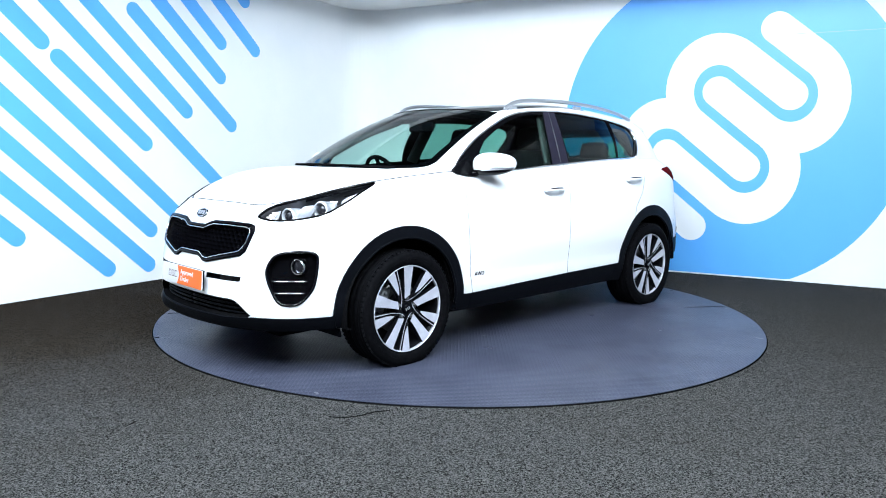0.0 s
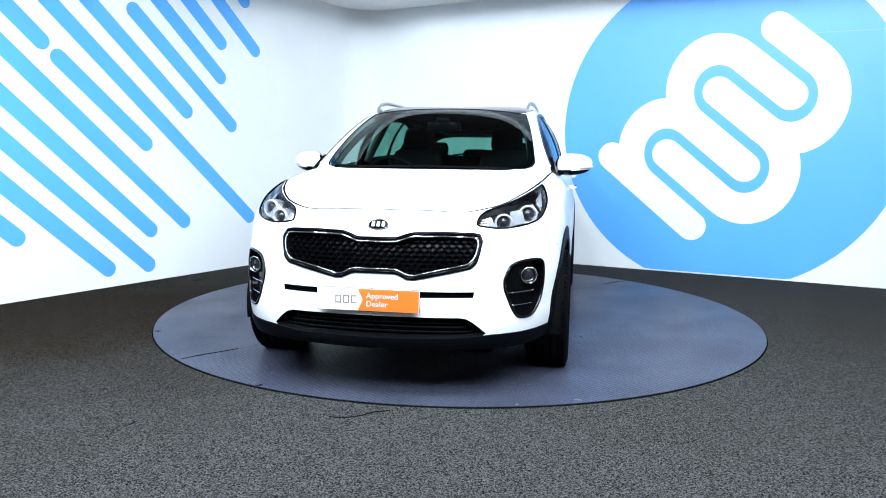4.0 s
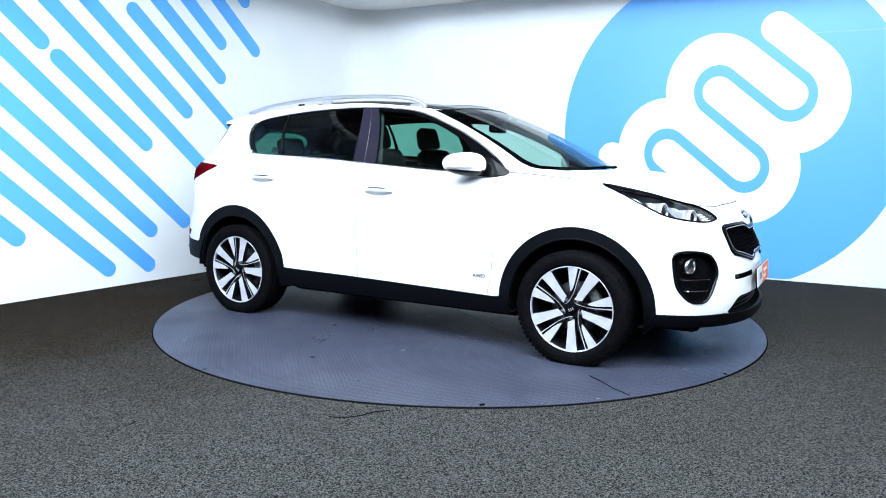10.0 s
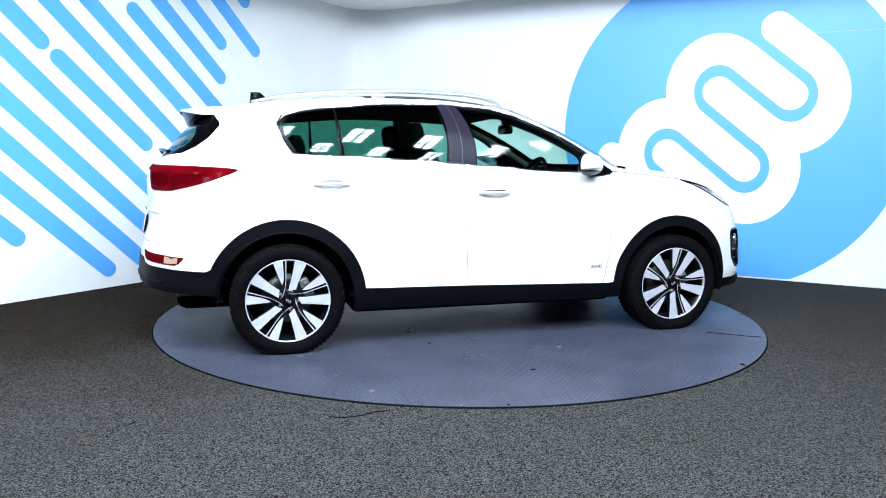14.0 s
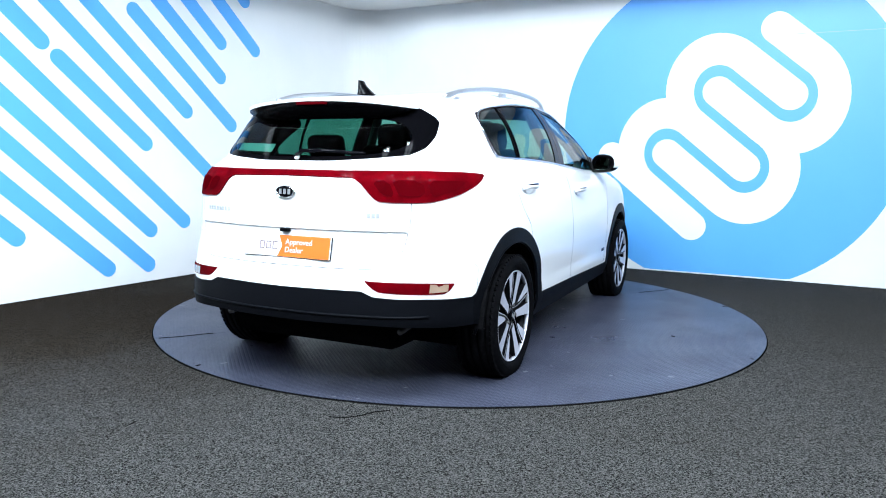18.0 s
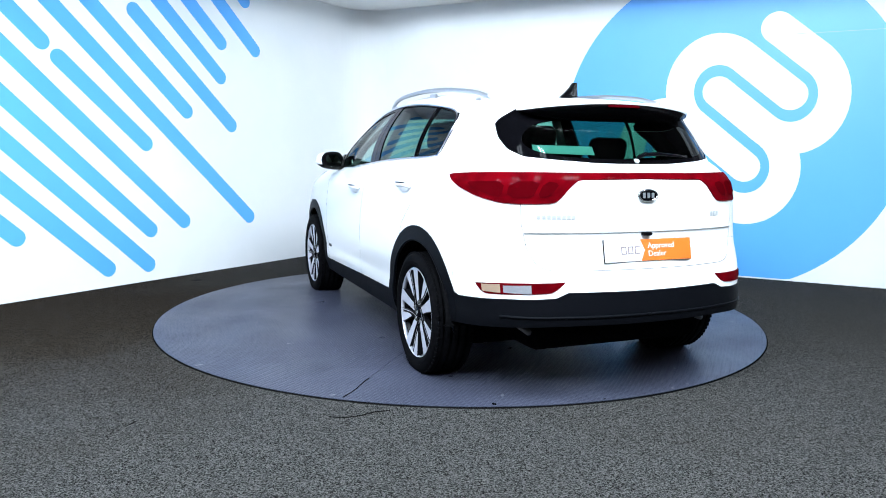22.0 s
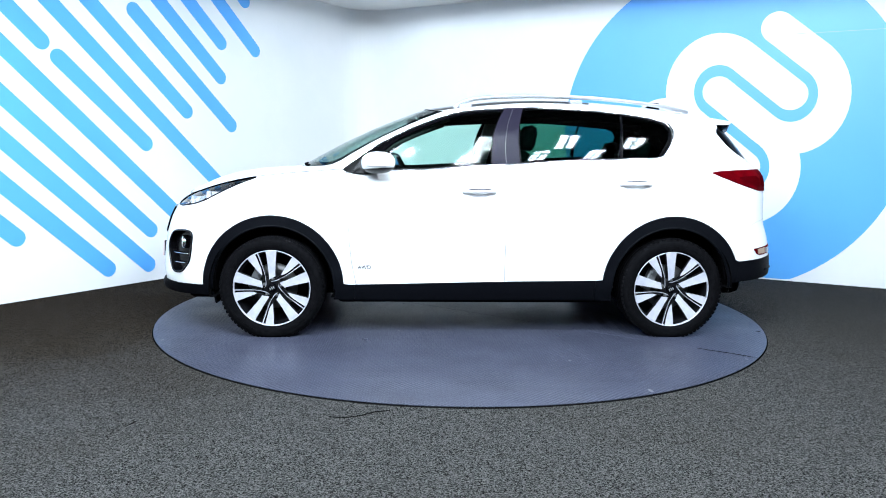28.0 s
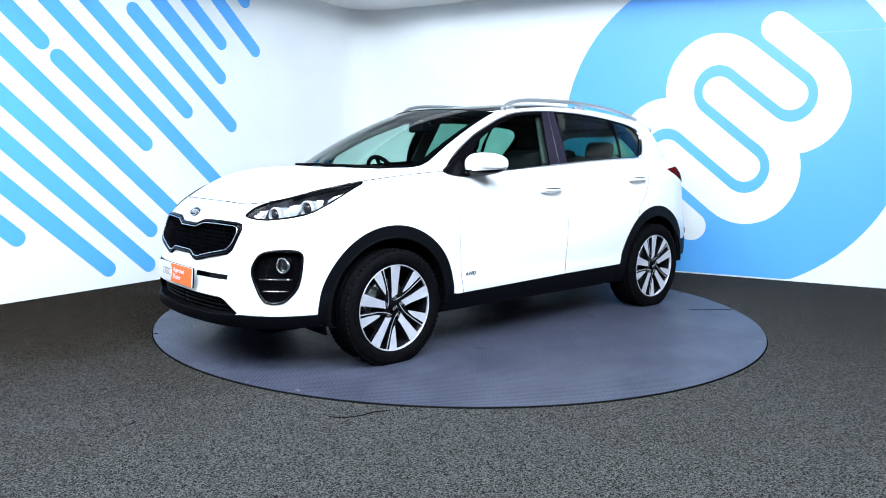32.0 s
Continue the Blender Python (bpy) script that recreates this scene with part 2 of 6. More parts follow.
def build_disc_sign():
    d, n = Vector((0.768, -0.640)), Vector((0.543, 0.840))
    origin = Vector((3.863, 1.257))
    a, b, pitch = 0.150, 0.100, 0.400

    def at(s, k):
        return origin + d * s + n * k
    lefts, rights = (0.0, 0.06), (0.724, 0.664)
    shapes = []
    # fingers and end bars
    for k, s0, s1 in ((-1, -0.474, 0.655), (0, lefts[0], rights[0]), (1, lefts[0], rights[0]), (2, lefts[1], rights[1]), (3, lefts[1], rights[1]), (4, 0.17, rights[1])):
        shapes.append(capsule(at(s0, k * pitch), at(s1, k * pitch), a, 14))
    # half rings round the turns
    for k, s, side in ((0, lefts[0], -1), (1, rights[0], 1), (2, lefts[1], -1), (3, rights[1], 1)):
        c = at(s, k * pitch)
        pts = []
        for r, sign in ((3 * a + b, 1), (a + b, -1)):
            for i in range(25):
                q = (-math.pi / 2 + math.pi * i / 24) * sign
                v = c + side * r * math.cos(q) * d + r * math.sin(q) * n
                pts.append((v.x, v.y))
        shapes.append(pts)
    centre, radius = Vector((4.404, 1.52)), 1.667
    rim = [(centre.x + radius * math.cos(q), max(0.012, centre.y + radius * math.sin(q))) for q in (2 * math.pi * i / 140 for i in range(140))]
    rim = [p for i, p in enumerate(rim) if p != rim[i - 1]]
    flat = [p for i, p in enumerate(rim) if not (p[1] == 0.012 and rim[i - 1][1] == 0.012 and rim[(i + 1) % len(rim)][1] == 0.012)]
    verts, edges = [], []
    for poly in [flat, *shapes]:
        base = len(verts)
        verts += [Vector(p) for p in poly]
        edges += [(base + i, base + (i + 1) % len(poly)) for i in range(len(poly))]
    v2, _, faces, *_ = geometry.delaunay_2d_cdt(verts, edges, [], 0, 1e-5)
    place = wall_place(ALONG_E, 0, 0, 0.001)
    sign = new("disc_sign")
    tagged(sign, "large round blue wall graphic with white looping bars", "wall graphic")
    for name, mat, want, lift in (("blue_field", BLUE_VINYL, False, 0.003), ("white_loop", WHITE_VINYL, True, 0.003)):
        bm = bmesh.new()
        made = [None] * len(v2)
        for f in faces:
            c = sum((v2[i] for i in f), Vector((0, 0))) / len(f)
            if not inside(c, flat):
                continue
            if any(inside(c, s) for s in shapes) != want:
                continue
            vs = []
            for i in f:
                if made[i] is None:
                    made[i] = bm.verts.new(place @ Vector((v2[i].x, v2[i].y, lift)))
                vs.append(made[i])
            bm.faces.new(vs)
        bmesh.ops.recalc_face_normals(bm, faces=bm.faces)
        solid = bmesh.ops.extrude_face_region(bm, geom=list(bm.faces))
        bmesh.ops.translate(bm, verts=[v for v in solid["geom"] if isinstance(v, bmesh.types.BMVert)], vec=-OUT_E * 0.002)
        bmesh.ops.recalc_face_normals(bm, faces=bm.faces)
        part(name, bm, mat, sign)


build_stripes()
build_disc_sign()
# a level joint in the panels of the wall, and a tear in the carpet
bm = bmesh.new()
box(bm, (0, 0, 0), (2.57, 0.003, 0.003))
joint = part("panel_joint", bm, material("joint_grey", (0.28, 0.42, 0.55), 0.7), None)
joint.matrix_basis = wall_place(ALONG_E, 6.265, 2.418, 0.005)
tagged(joint, "thin level joint across the painted wall", "wall joint")
bm = bmesh.new()
tube(bm, [(-0.594, -2.387, 0), (-0.534, -2.399, 0), (-0.446, -2.365, 0), (-0.393, -2.316, 0), (-0.32, -2.289, 0)], 0.006, 6, False, 0.4)
tear = part("carpet_tear", bm, RUBBER_EDGE, None)
tear.location.z = FLOOR_Z + 0.001
tagged(tear, "thin dark tear in the grey carpet beside the turntable", "carpet tear")

# two small dark marks on the carpet
for x, y, w, h, turn in ((-2.513, 1.233, 0.055, 0.028, 0.1), (-1.472, -2.52, 0.005, 0.045, -0.25)):
    bm = bmesh.new()
    prism(bm, [(w * math.cos(q) * (1 + 0.18 * math.sin(3 * q)), h * math.sin(q) * (1 + 0.15 * math.cos(5 * q))) for q in (2 * math.pi * i / 18 for i in range(18))], 0.001,
          Matrix.Translation((x, y, FLOOR_Z + 0.0002)) @ Matrix.Rotation(turn, 4, "Z"))
    tagged(part("carpet_mark", bm, RUBBER_EDGE, None), "small dark mark trodden into the grey carpet", "carpet mark", group="dark marks on the carpet")


# ---- lights: two rows of long panel lamps under the high ceiling ----
def build_lights():
    w, l = 0.40, 1.16
    for x, y, z, tilt, turn in LIGHT_SPOTS:
        lamp = new("panel_lamp")
        m = Matrix.Translation((x, y, z)) @ Matrix.Rotation(radians(turn), 4, "Z") @ Matrix.Rotation(radians(tilt), 4, "X")
        lamp.matrix_basis = m
        tagged(lamp, "long white panel lamp with crossed bars under the dark ceiling", "panel lamp", group="panel lamps under the ceiling")
        bm = bmesh.new()
        for cx, cy, sx, sy in ((0, l / 2, w + 0.04, 0.03), (0, -l / 2, w + 0.04, 0.03), (w / 2, 0, 0.03, l - 0.03), (-w / 2, 0, 0.03, l - 0.03)):
            box(bm, (cx, cy, 0.0), (sx, sy, 0.08), bevel=0.004)
        box(bm, (0, 0, 0.036), (w, l, 0.006))
        part("housing", bm, LAMP_FRAME, lamp)
        for cx, cy, sx, sy in ((0, 0, 0.045, l - 0.032), (0, l / 6, w - 0.032, 0.045), (0, -l / 6, w - 0.032, 0.045)):
            bm = bmesh.new()
            box(bm, (cx, cy, -0.034), (sx, sy, 0.008))
            part("bar", bm, RUBBER_EDGE, lamp, "thin dark bar")
        bm = bmesh.new()
        box(bm, (0, 0, 0.012), (w - 0.034, l - 0.034, 0.008))
        part("diffuser", bm, LAMP_GLOW, lamp, "glowing white diffuser")
        for k in (-1, 1):
            bm = bmesh.new()
            top = m.inverted() @ Vector((x, y + k * 0.4, UPPER + 0.01))
            tube(bm, [(0, k * 0.4, 0.035), top], 0.008, 8)
            part("hanger", bm, LAMP_FRAME, lamp, "thin hanger rod")
        d = bpy.data.lights.new("panel_light", "AREA")
        d.shape, d.size, d.size_y, d.energy, d.color, d.spread = "RECTANGLE", w - 0.05, l - 0.05, LAMP_WATTS, LAMP_COLOUR, radians(LAMP_SPREAD)
        ob = new("panel_light", d)
        ob.matrix_basis = m @ Matrix.Translation((0, 0, -0.002))


LAMP_WATTS, LAMP_SPREAD = 109, 178
LIGHT_SPOTS = [(x, y, 3.90, 40, 0) for y in (-3.4, -5.6) for x in (-3.4, -2.1, -0.8, 0.5, 1.8, 3.1)]
build_lights()

# ---- turntable ----
def tread_plate():
    """Painted steel plate with a raised pattern of short crossing bars and worn patches."""
    m = grain(material("tread_plate", (0.09, 0.095, 0.12), 0.3, Specular_IOR_Level=0.10), 3.0, (0.036, 0.039, 0.058), (0.052, 0.056, 0.082), 0.35, 0.7, detail=6.0,
              second=(40, 0.62, 0.78, (0.10, 0.10, 0.11), 0.5))
    b = m.node_tree.nodes["Principled BSDF"]
    tc = node(m, "ShaderNodeTexCoord")
    heights = []
    for turn in (45, -45):
        mp = node(m, "ShaderNodeMapping")
        mp.inputs["Rotation"].default_value = (0, 0, radians(turn))
        link(m, tc.outputs["Object"], mp.inputs["Vector"])
        br = node(m, "ShaderNodeTexBrick", Scale=1.0, Mortar_Size=0.006, Mortar_Smooth=0.6, Brick_Width=0.044, Row_Height=0.022)
        br.inputs["Color1"].default_value = br.inputs["Color2"].default_value = (1, 1, 1, 1)
        br.inputs["Mortar"].default_value = (0, 0, 0, 1)
        link(m, mp.outputs["Vector"], br.inputs["Vector"])
        heights.append(br.outputs["Color"])
    mul = node(m, "ShaderNodeMath")
    mul.operation = "MULTIPLY"
    link(m, heights[0], mul.inputs[0])
    link(m, heights[1], mul.inputs[1])
    bp = node(m, "ShaderNodeBump", Strength=0.5, Distance=0.003)
    link(m, mul.outputs[0], bp.inputs["Height"])
    link(m, bp.outputs["Normal"], b.inputs["Normal"])
    wear = node(m, "ShaderNodeTexNoise", Scale=1.7, Detail=5.0)
    link(m, tc.outputs["Object"], wear.inputs["Vector"])
    mr = node(m, "ShaderNodeMapRange")
    mr.inputs["From Min"].default_value, mr.inputs["From Max"].default_value = 0.3, 0.7
    mr.inputs["To Min"].default_value, mr.inputs["To Max"].default_value = 0.26, 0.42
    link(m, wear.outputs["Fac"], mr.inputs["Value"])
    link(m, mr.outputs["Result"], b.inputs["Roughness"])
    return m


PLATE = tread_plate()


CHIP_LIGHT = material("chipped_paint", (0.14, 0.14, 0.15), 0.5)


PLATE_Z = 0.006
PLATE_R = 2.238


def build_turntable():
    table = new("turntable")
    tagged(table, "round grey-blue painted steel tread plate turntable", "turntable")
    # two half plates with an open joint between them
    for half in (0, 180):
        bm = bmesh.new()
        slip = math.asin(0.0004 / PLATE_R)
        arc = [(PLATE_R * math.cos(q), PLATE_R * math.sin(q)) for q in (slip + (math.pi - 2 * slip) * i / 90 for i in range(91))]
        prism(bm, arc, 0.0088, Matrix.Translation((0, 0, -0.0088)) @ Matrix.Rotation(radians(-38 + half), 4, "Z"))
        bmesh.ops.bevel(bm, geom=[e for e in bm.edges if all(v.co.z > -0.001 for v in e.verts)], offset=0.002, segments=1, affect="EDGES")
        part("plate", bm, PLATE, table, "grey-blue painted half plate")
    bm = bmesh.new()
    lathe(bm, [(0, -0.0075), (PLATE_R - .012, -0.0075), (PLATE_R - .012, -0.0088), (0, -0.0088)], 90, Matrix())
    part("sub_plate", bm, RUBBER_EDGE, table, "dark plate under the joint")
    # the joint has lifted and worn near the edge
    for sign in (1, -1):
        bm = bmesh.new()
        path = [Vector((r * math.cos(radians(-38)), r * math.sin(radians(-38)), 0)) * sign + Vector((0.006 * math.sin(r * 23), 0.006 * math.cos(r * 17), 0.0012)) for r in np.linspace(1.86, 2.21, 14)]
        # dark upright bar stands in for the shaded side of the lifted edge
        tube(bm, path, 0.0016, 6, False, 1.8)
        part("worn_joint", bm, RUBBER_EDGE, table, "worn joint with a dark bar for its shaded side")
    rng = random.Random(5)
    for k in range(40):
        r, q = (2.1 * math.sqrt(rng.random()) if k < 26 else rng.uniform(2.19, 2.225)), rng.random() * 2 * math.pi
        bm = bmesh.new()
        n = 7
        s = rng.uniform(0.006, 0.016)
        ring = [(s * rng.uniform(0.5, 1.3) * math.cos(2 * math.pi * i / n) * 1.8, s * rng.uniform(0.5, 1.2) * math.sin(2 * math.pi * i / n)) for i in range(n)]
        prism(bm, ring, 0.0009, Matrix.Translation((r * math.cos(q), r * math.sin(q), 0.0001)) @ Matrix.Rotation(rng.random() * 3, 4, "Z"))
        part("paint_chip", bm, CHIP_LIGHT if k % 3 else RUBBER_EDGE, table)
    bm = bmesh.new()
    lathe(bm, [(PLATE_R + .001, -0.0088), (PLATE_R + .001, -0.0022), (PLATE_R + .005, -0.003), (PLATE_R + .008, -0.0088)], 160, Matrix(), True)
    part("rim", bm, RUBBER_EDGE, table, "black rubber rim")
    return table


turntable = build_turntable()

# ---- car: surface ----
CAR_OFFSET = Vector((-0.0526, -0.0573, 0))


def curve(xs, ys, level=False):
    """A smooth curve through points, for numbers or arrays; level: it ends without slope."""
    xs, ys = np.asarray(xs, float), np.asarray(ys, float)
    h, dl = np.diff(xs), np.diff(ys) / np.diff(xs)
    m = np.empty(len(xs))
    m[1:-1] = (dl[:-1] * h[1:] + dl[1:] * h[:-1]) / (h[:-1] + h[1:])
    m[0], m[-1] = (0, 0) if level else (dl[0], dl[-1])

    def f(x):
        x = np.clip(np.asarray(x, float), xs[0], xs[-1])
        i = np.clip(np.searchsorted(xs, x) - 1, 0, len(xs) - 2)
        t = (x - xs[i]) / h[i]
        return ((2 * t ** 3 - 3 * t ** 2 + 1) * ys[i] + (t ** 3 - 2 * t ** 2 + t) * h[i] * m[i]
                + (3 * t ** 2 - 2 * t ** 3) * ys[i + 1] + (t ** 3 - t ** 2) * h[i] * m[i + 1])
    return f


# plan of the body at bumper height (x, y), and the shoulder above it (x, y, z)
PLAN = [((2.235, 0), (2.055, 0, .945)), ((2.222, .25), (2.035, .23, .943)), ((2.185, .45), (1.985, .42, .937)), ((2.11, .62), (1.87, .57, .965)),
        ((1.97, .77), (1.71, .675, 1.015)), ((1.78, .865), (1.53, .735, 1.055)), ((1.5, .905), (1.34, .765, 1.08)), ((1.1, .92), (1.09, .787, 1.105)),
        ((.85, .924), (.87, .80, 1.12)), ((.5, .927), (.5, .815, 1.11)), ((0, .927), (0, .822, 1.14)), ((-.6, .927), (-.6, .815, 1.18)),
        ((-1.1, .924), (-1.1, .785, 1.2)), ((-1.5, .907), (-1.45, .745, 1.205)), ((-1.8, .870), (-1.7, .70, 1.205)), ((-2.008, .776), (-1.885, .627, 1.2)),
        ((-2.130, .632), (-1.995, .497, 1.195)), ((-2.187, .456), (-2.048, .354, 1.19)), ((-2.225, .25), (-2.08, .2, 1.185)), ((-2.235, 0), (-2.09, 0, 1.185))]
_p = np.array([p for p, _ in PLAN], float)
_s = np.array([s for _, s in PLAN], float)
PLAN_U = np.concatenate([[0], np.cumsum(np.hypot(*np.diff(_p, axis=0).T))])
U_END = PLAN_U[-1]
plan_x, plan_y = curve(PLAN_U, _p[:, 0], True), curve(PLAN_U, _p[:, 1])
sh_x, sh_y, sh_z = (curve(PLAN_U, _s[:, k], k != 1) for k in range(3))
nose = curve([.15, .25, .30, .36, .5, .6, .7, .8, .87, .93, 1.0, 1.1, 1.25], [-.16, -.05, -.012, 0, -.003, -.018, -.04, -.075, -.115, -.165, -.24, -.36, -.5])
tail = curve([.15, .25, .32, .38, .53, .62, .69, .75, .85, .95, 1.05, 1.115, 1.15, 1.25], [.22, .12, .04, .005, 0, .012, .03, .05, .06, .058, .062, .075, .10, .2])
girth = curve([.15, .25, .35, .42, .47, .53, .60, .7, .8, .9, 1.0, 1.05, 1.1, 1.25], [.90, .945, .980, .988, .987, .992, .9985, 1, .996, .985, .968, .955, .94, .91])


def smooth01(t):
    t = np.clip(t, 0, 1)
    return t * t * (3 - 2 * t)


def lower(u, z):
    """The body below the shoulder: u metres round the plan from the front's middle, z the height."""
    u, z = np.broadcast_arrays(np.asarray(u, float), np.asarray(z, float))
    bx, by, tz = plan_x(u), plan_y(u), sh_z(u)
    wf, wr = smooth01((bx - 1.2) / .9), smooth01((-bx - 1.3) / .8)

    def flank(zz):
        return bx + wf * nose(zz) + wr * tail(zz), by * girth(zz)
    z = np.minimum(z, tz)
    x, y = flank(z)
    x1, y1 = flank(tz)
    k = np.clip((z - tz + .15) / .15, 0, 1) ** 2.2
    return np.stack([x + (sh_x(u) - x1) * k, y + (sh_y(u) - y1) * k, z], -1)


# greenhouse: foot and head of the glass, round from the windscreen's middle
GLASS = [((1.25, 0, 1.125), (.33, 0, 1.555)), ((1.23, .25, 1.125), (.32, .25, 1.55)), ((1.15, .48, 1.125), (.28, .45, 1.535)), ((1.0, .67, 1.128), (.21, .555, 1.523)),
         ((.87, .795, 1.12), (.09, .605, 1.533)), ((.5, .815, 1.11), (-.1, .62, 1.548)), ((0, .822, 1.14), (-.35, .628, 1.562)), ((-.6, .815, 1.18), (-.75, .625, 1.56)),
         ((-1.1, .785, 1.2), (-1.12, .607, 1.545)), ((-1.45, .745, 1.205), (-1.4, .587, 1.525)), ((-1.7, .70, 1.205), (-1.58, .56, 1.51)), ((-1.885, .627, 1.2), (-1.685, .515, 1.5)),
         ((-1.995, .497, 1.195), (-1.740, .428, 1.497)), ((-2.048, .354, 1.19), (-1.767, .308, 1.5)), ((-2.08, .2, 1.185), (-1.785, .17, 1.503)), ((-2.09, 0, 1.185), (-1.79, 0, 1.505))]
_f = np.array([a for a, _ in GLASS], float)
_h = np.array([b for _, b in GLASS], float)
GLASS_W = np.concatenate([[0], np.cumsum(np.linalg.norm(np.diff((_f + _h) / 2, axis=0), axis=1))])
W_END = GLASS_W[-1]
foot = [curve(GLASS_W, _f[:, k], k != 1) for k in range(3)]
head = [curve(GLASS_W, _h[:, k], k != 1) for k in range(3)]


def upper(w, v):
    """The greenhouse: w metres round it from the windscreen's middle, v from its foot (0) to its head (1)."""
    w, v = np.broadcast_arrays(np.asarray(w, float), np.asarray(v, float))
    a = np.stack([f(w) for f in foot], -1)
    b = np.stack([f(w) for f in head], -1)
    p = a + (b - a) * v[..., None]
    dw = 1e-3
    tangent = np.stack([f(w + dw) - f(w - dw) for f in foot], -1)
    n = np.cross(tangent, b - a)
    n /= np.maximum(np.linalg.norm(n, axis=-1, keepdims=True), 1e-9)
    sign = np.where((n * np.array([0, 1, 0.5])).sum(-1) + n[..., 0] * np.sign(p[..., 0]) * .5 < 0, -1, 1)
    bulge = .03 - .016 * smooth01((-p[..., 0] - 1.6) / .25)
    return p + n * (sign * bulge * 4 * v * (1 - v))[..., None]


def coons(front, back, side, rows, cols, crown):
    """A cap between a front edge, a back edge (each from the middle outwards) and a side edge from front to back."""
    s, t = np.linspace(0, 1, rows)[:, None, None], np.linspace(0, 1, cols)[None, :, None]
    f, b, e = front(np.linspace(0, 1, cols))[None], back(np.linspace(0, 1, cols))[None], side(np.linspace(0, 1, rows))[:, None]
    m = np.stack([np.zeros(rows)] * 3, -1)[:, None] + (1 - s) * f[:, :1] + s * b[:, :1]
    m = m + np.array([0, 0, 1.0]) * crown(s)
    p = (1 - s) * f + s * b + (1 - t) * m + t * e - ((1 - s) * (1 - t) * f[:, :1] + (1 - s) * t * f[:, -1:] + s * (1 - t) * b[:, :1] + s * t * b[:, -1:])
    return p + np.array([0, 0, 1.0]) * crown(s) * ((1 - t ** 5) - (1 - t))


U_CORNER, U_PILLAR = PLAN_U[2], PLAN_U[8]
W_CORNER, W_PILLAR, W_BACK = GLASS_W[3], GLASS_W[4], GLASS_W[11]


def shoulder(u):
    return np.stack([sh_x(u), sh_y(u), sh_z(u)], -1)


# ---- car: materials ----
PAINT = material("white_car_paint", (0.80, 0.80, 0.80), 0.34, Coat_Weight=0.5, Coat_Roughness=0.05)
CLADDING = grain(material("black_cladding", (0.010, 0.011, 0.014), 0.5, Specular_IOR_Level=0.05), 320, (0.0015, 0.0018, 0.0028), (0.0035, 0.0040, 0.0056), bump=0.08, rough=(0.42, 0.58))
GLOSS_BLACK = material("gloss_black", (0.002, 0.002, 0.003), 0.06, Specular_IOR_Level=0.05)
SCREEN_PRINT = material("screen_print", (0.0015, 0.0015, 0.002), 0.06, Specular_IOR_Level=0.015)
GLOSS_SCREEN = material("gloss_screen", (0.003, 0.003, 0.004), 0.03, Specular_IOR_Level=0.5)
RIM_BLACK = material("rim_black", (0.002, 0.002, 0.003), 0.12, Specular_IOR_Level=0.35)
PILLAR_FILM = material("pillar_film", (0.016, 0.014, 0.024), 0.24, Specular_IOR_Level=0.08)
TRIM_BLACK = material("trim_black", (0.002, 0.002, 0.0026), 0.2, Specular_IOR_Level=0.08)
DARK_TRIM = grain(material("dark_trim", (0.007, 0.007, 0.008), 0.7, Specular_IOR_Level=0.0), 60, (0.003, 0.003, 0.0035), (0.006, 0.006, 0.0065))
CABIN_CLOTH = grain(material("cabin_cloth", (0.008, 0.008, 0.009), 0.9, Specular_IOR_Level=0.04), 180, (0.005, 0.005, 0.006), (0.011, 0.011, 0.012), bump=0.2)
PILLAR_TRIM = material("pillar_trim", (0.05, 0.05, 0.049), 0.8)
CHROME = material("chrome", (0.75, 0.76, 0.78), 0.12, 1.0)
SATIN = material("satin_aluminium", (0.50, 0.51, 0.54), 0.30, 0.8)
MACHINED = grain(material("machined_alloy", (0.6, 0.6, 0.65), 0.4, 0.4), 25, (0.54, 0.54, 0.60), (0.62, 0.62, 0.68), rough=(0.36, 0.48))
WHEEL_BLACK = material("wheel_black", (0.004, 0.004, 0.005), 0.35, Specular_IOR_Level=0.12)
TYRE = grain(material("tyre_rubber", (0.008, 0.008, 0.009), 0.75, Specular_IOR_Level=0.02), 45, (0.0018, 0.0018, 0.0022), (0.0045, 0.0045, 0.0052), bump=0.15, rough=(0.55, 0.8))
RED_LENS = grain(material("red_lens", (0.17, 0.0015, 0.004), 0.15, Specular_IOR_Level=0.0, Coat_Weight=0.03, Coat_Roughness=0.02), 9, (0.065, 0.0005, 0.002), (0.105, 0.0007, 0.003), 0.35, 0.65)
DEEP_RED = material("deep_red_lens", (0.054, 0.0005, 0.0018), 0.5, Specular_IOR_Level=0.0)
CLEAR_LENS = material("clear_lens", (0.40, 0.40, 0.43), 0.18, 0.5)
CLEAR_AMBER = material("clear_amber", (0.74, 0.62, 0.54), 0.2)
AMBER = material("amber_lens", (0.48, 0.34, 0.24), 0.2, 0.4)
BADGE_GREY = material("badge_grey", (0.62, 0.63, 0.65), 0.3)
LETTER_GREY = material("letter_grey", (0.48, 0.49, 0.50), 0.3, 0.3)
MESH_BLACK = material("mesh_black", (0.002, 0.002, 0.003), 0.25, Specular_IOR_Level=0.07)
LAMP_INSIDE = material("lamp_inside", (0.60, 0.61, 0.64), 0.22, 0.7)
LAMP_LENS = material("lamp_lens", (0.018, 0.018, 0.022), 0.05, 0.2)
LAMP_RING = material("lamp_ring", (0.62, 0.63, 0.66), 0.18, 0.45)
LAMP_DARK = material("lamp_dark", (0.09, 0.09, 0.10), 0.25, 0.5)
MIRROR_GLASS = material("mirror_glass", (.42, .47, .46), .02, 1.0)
STEEL = material("brake_steel", (0.14, 0.14, 0.14), 0.45, 0.9)
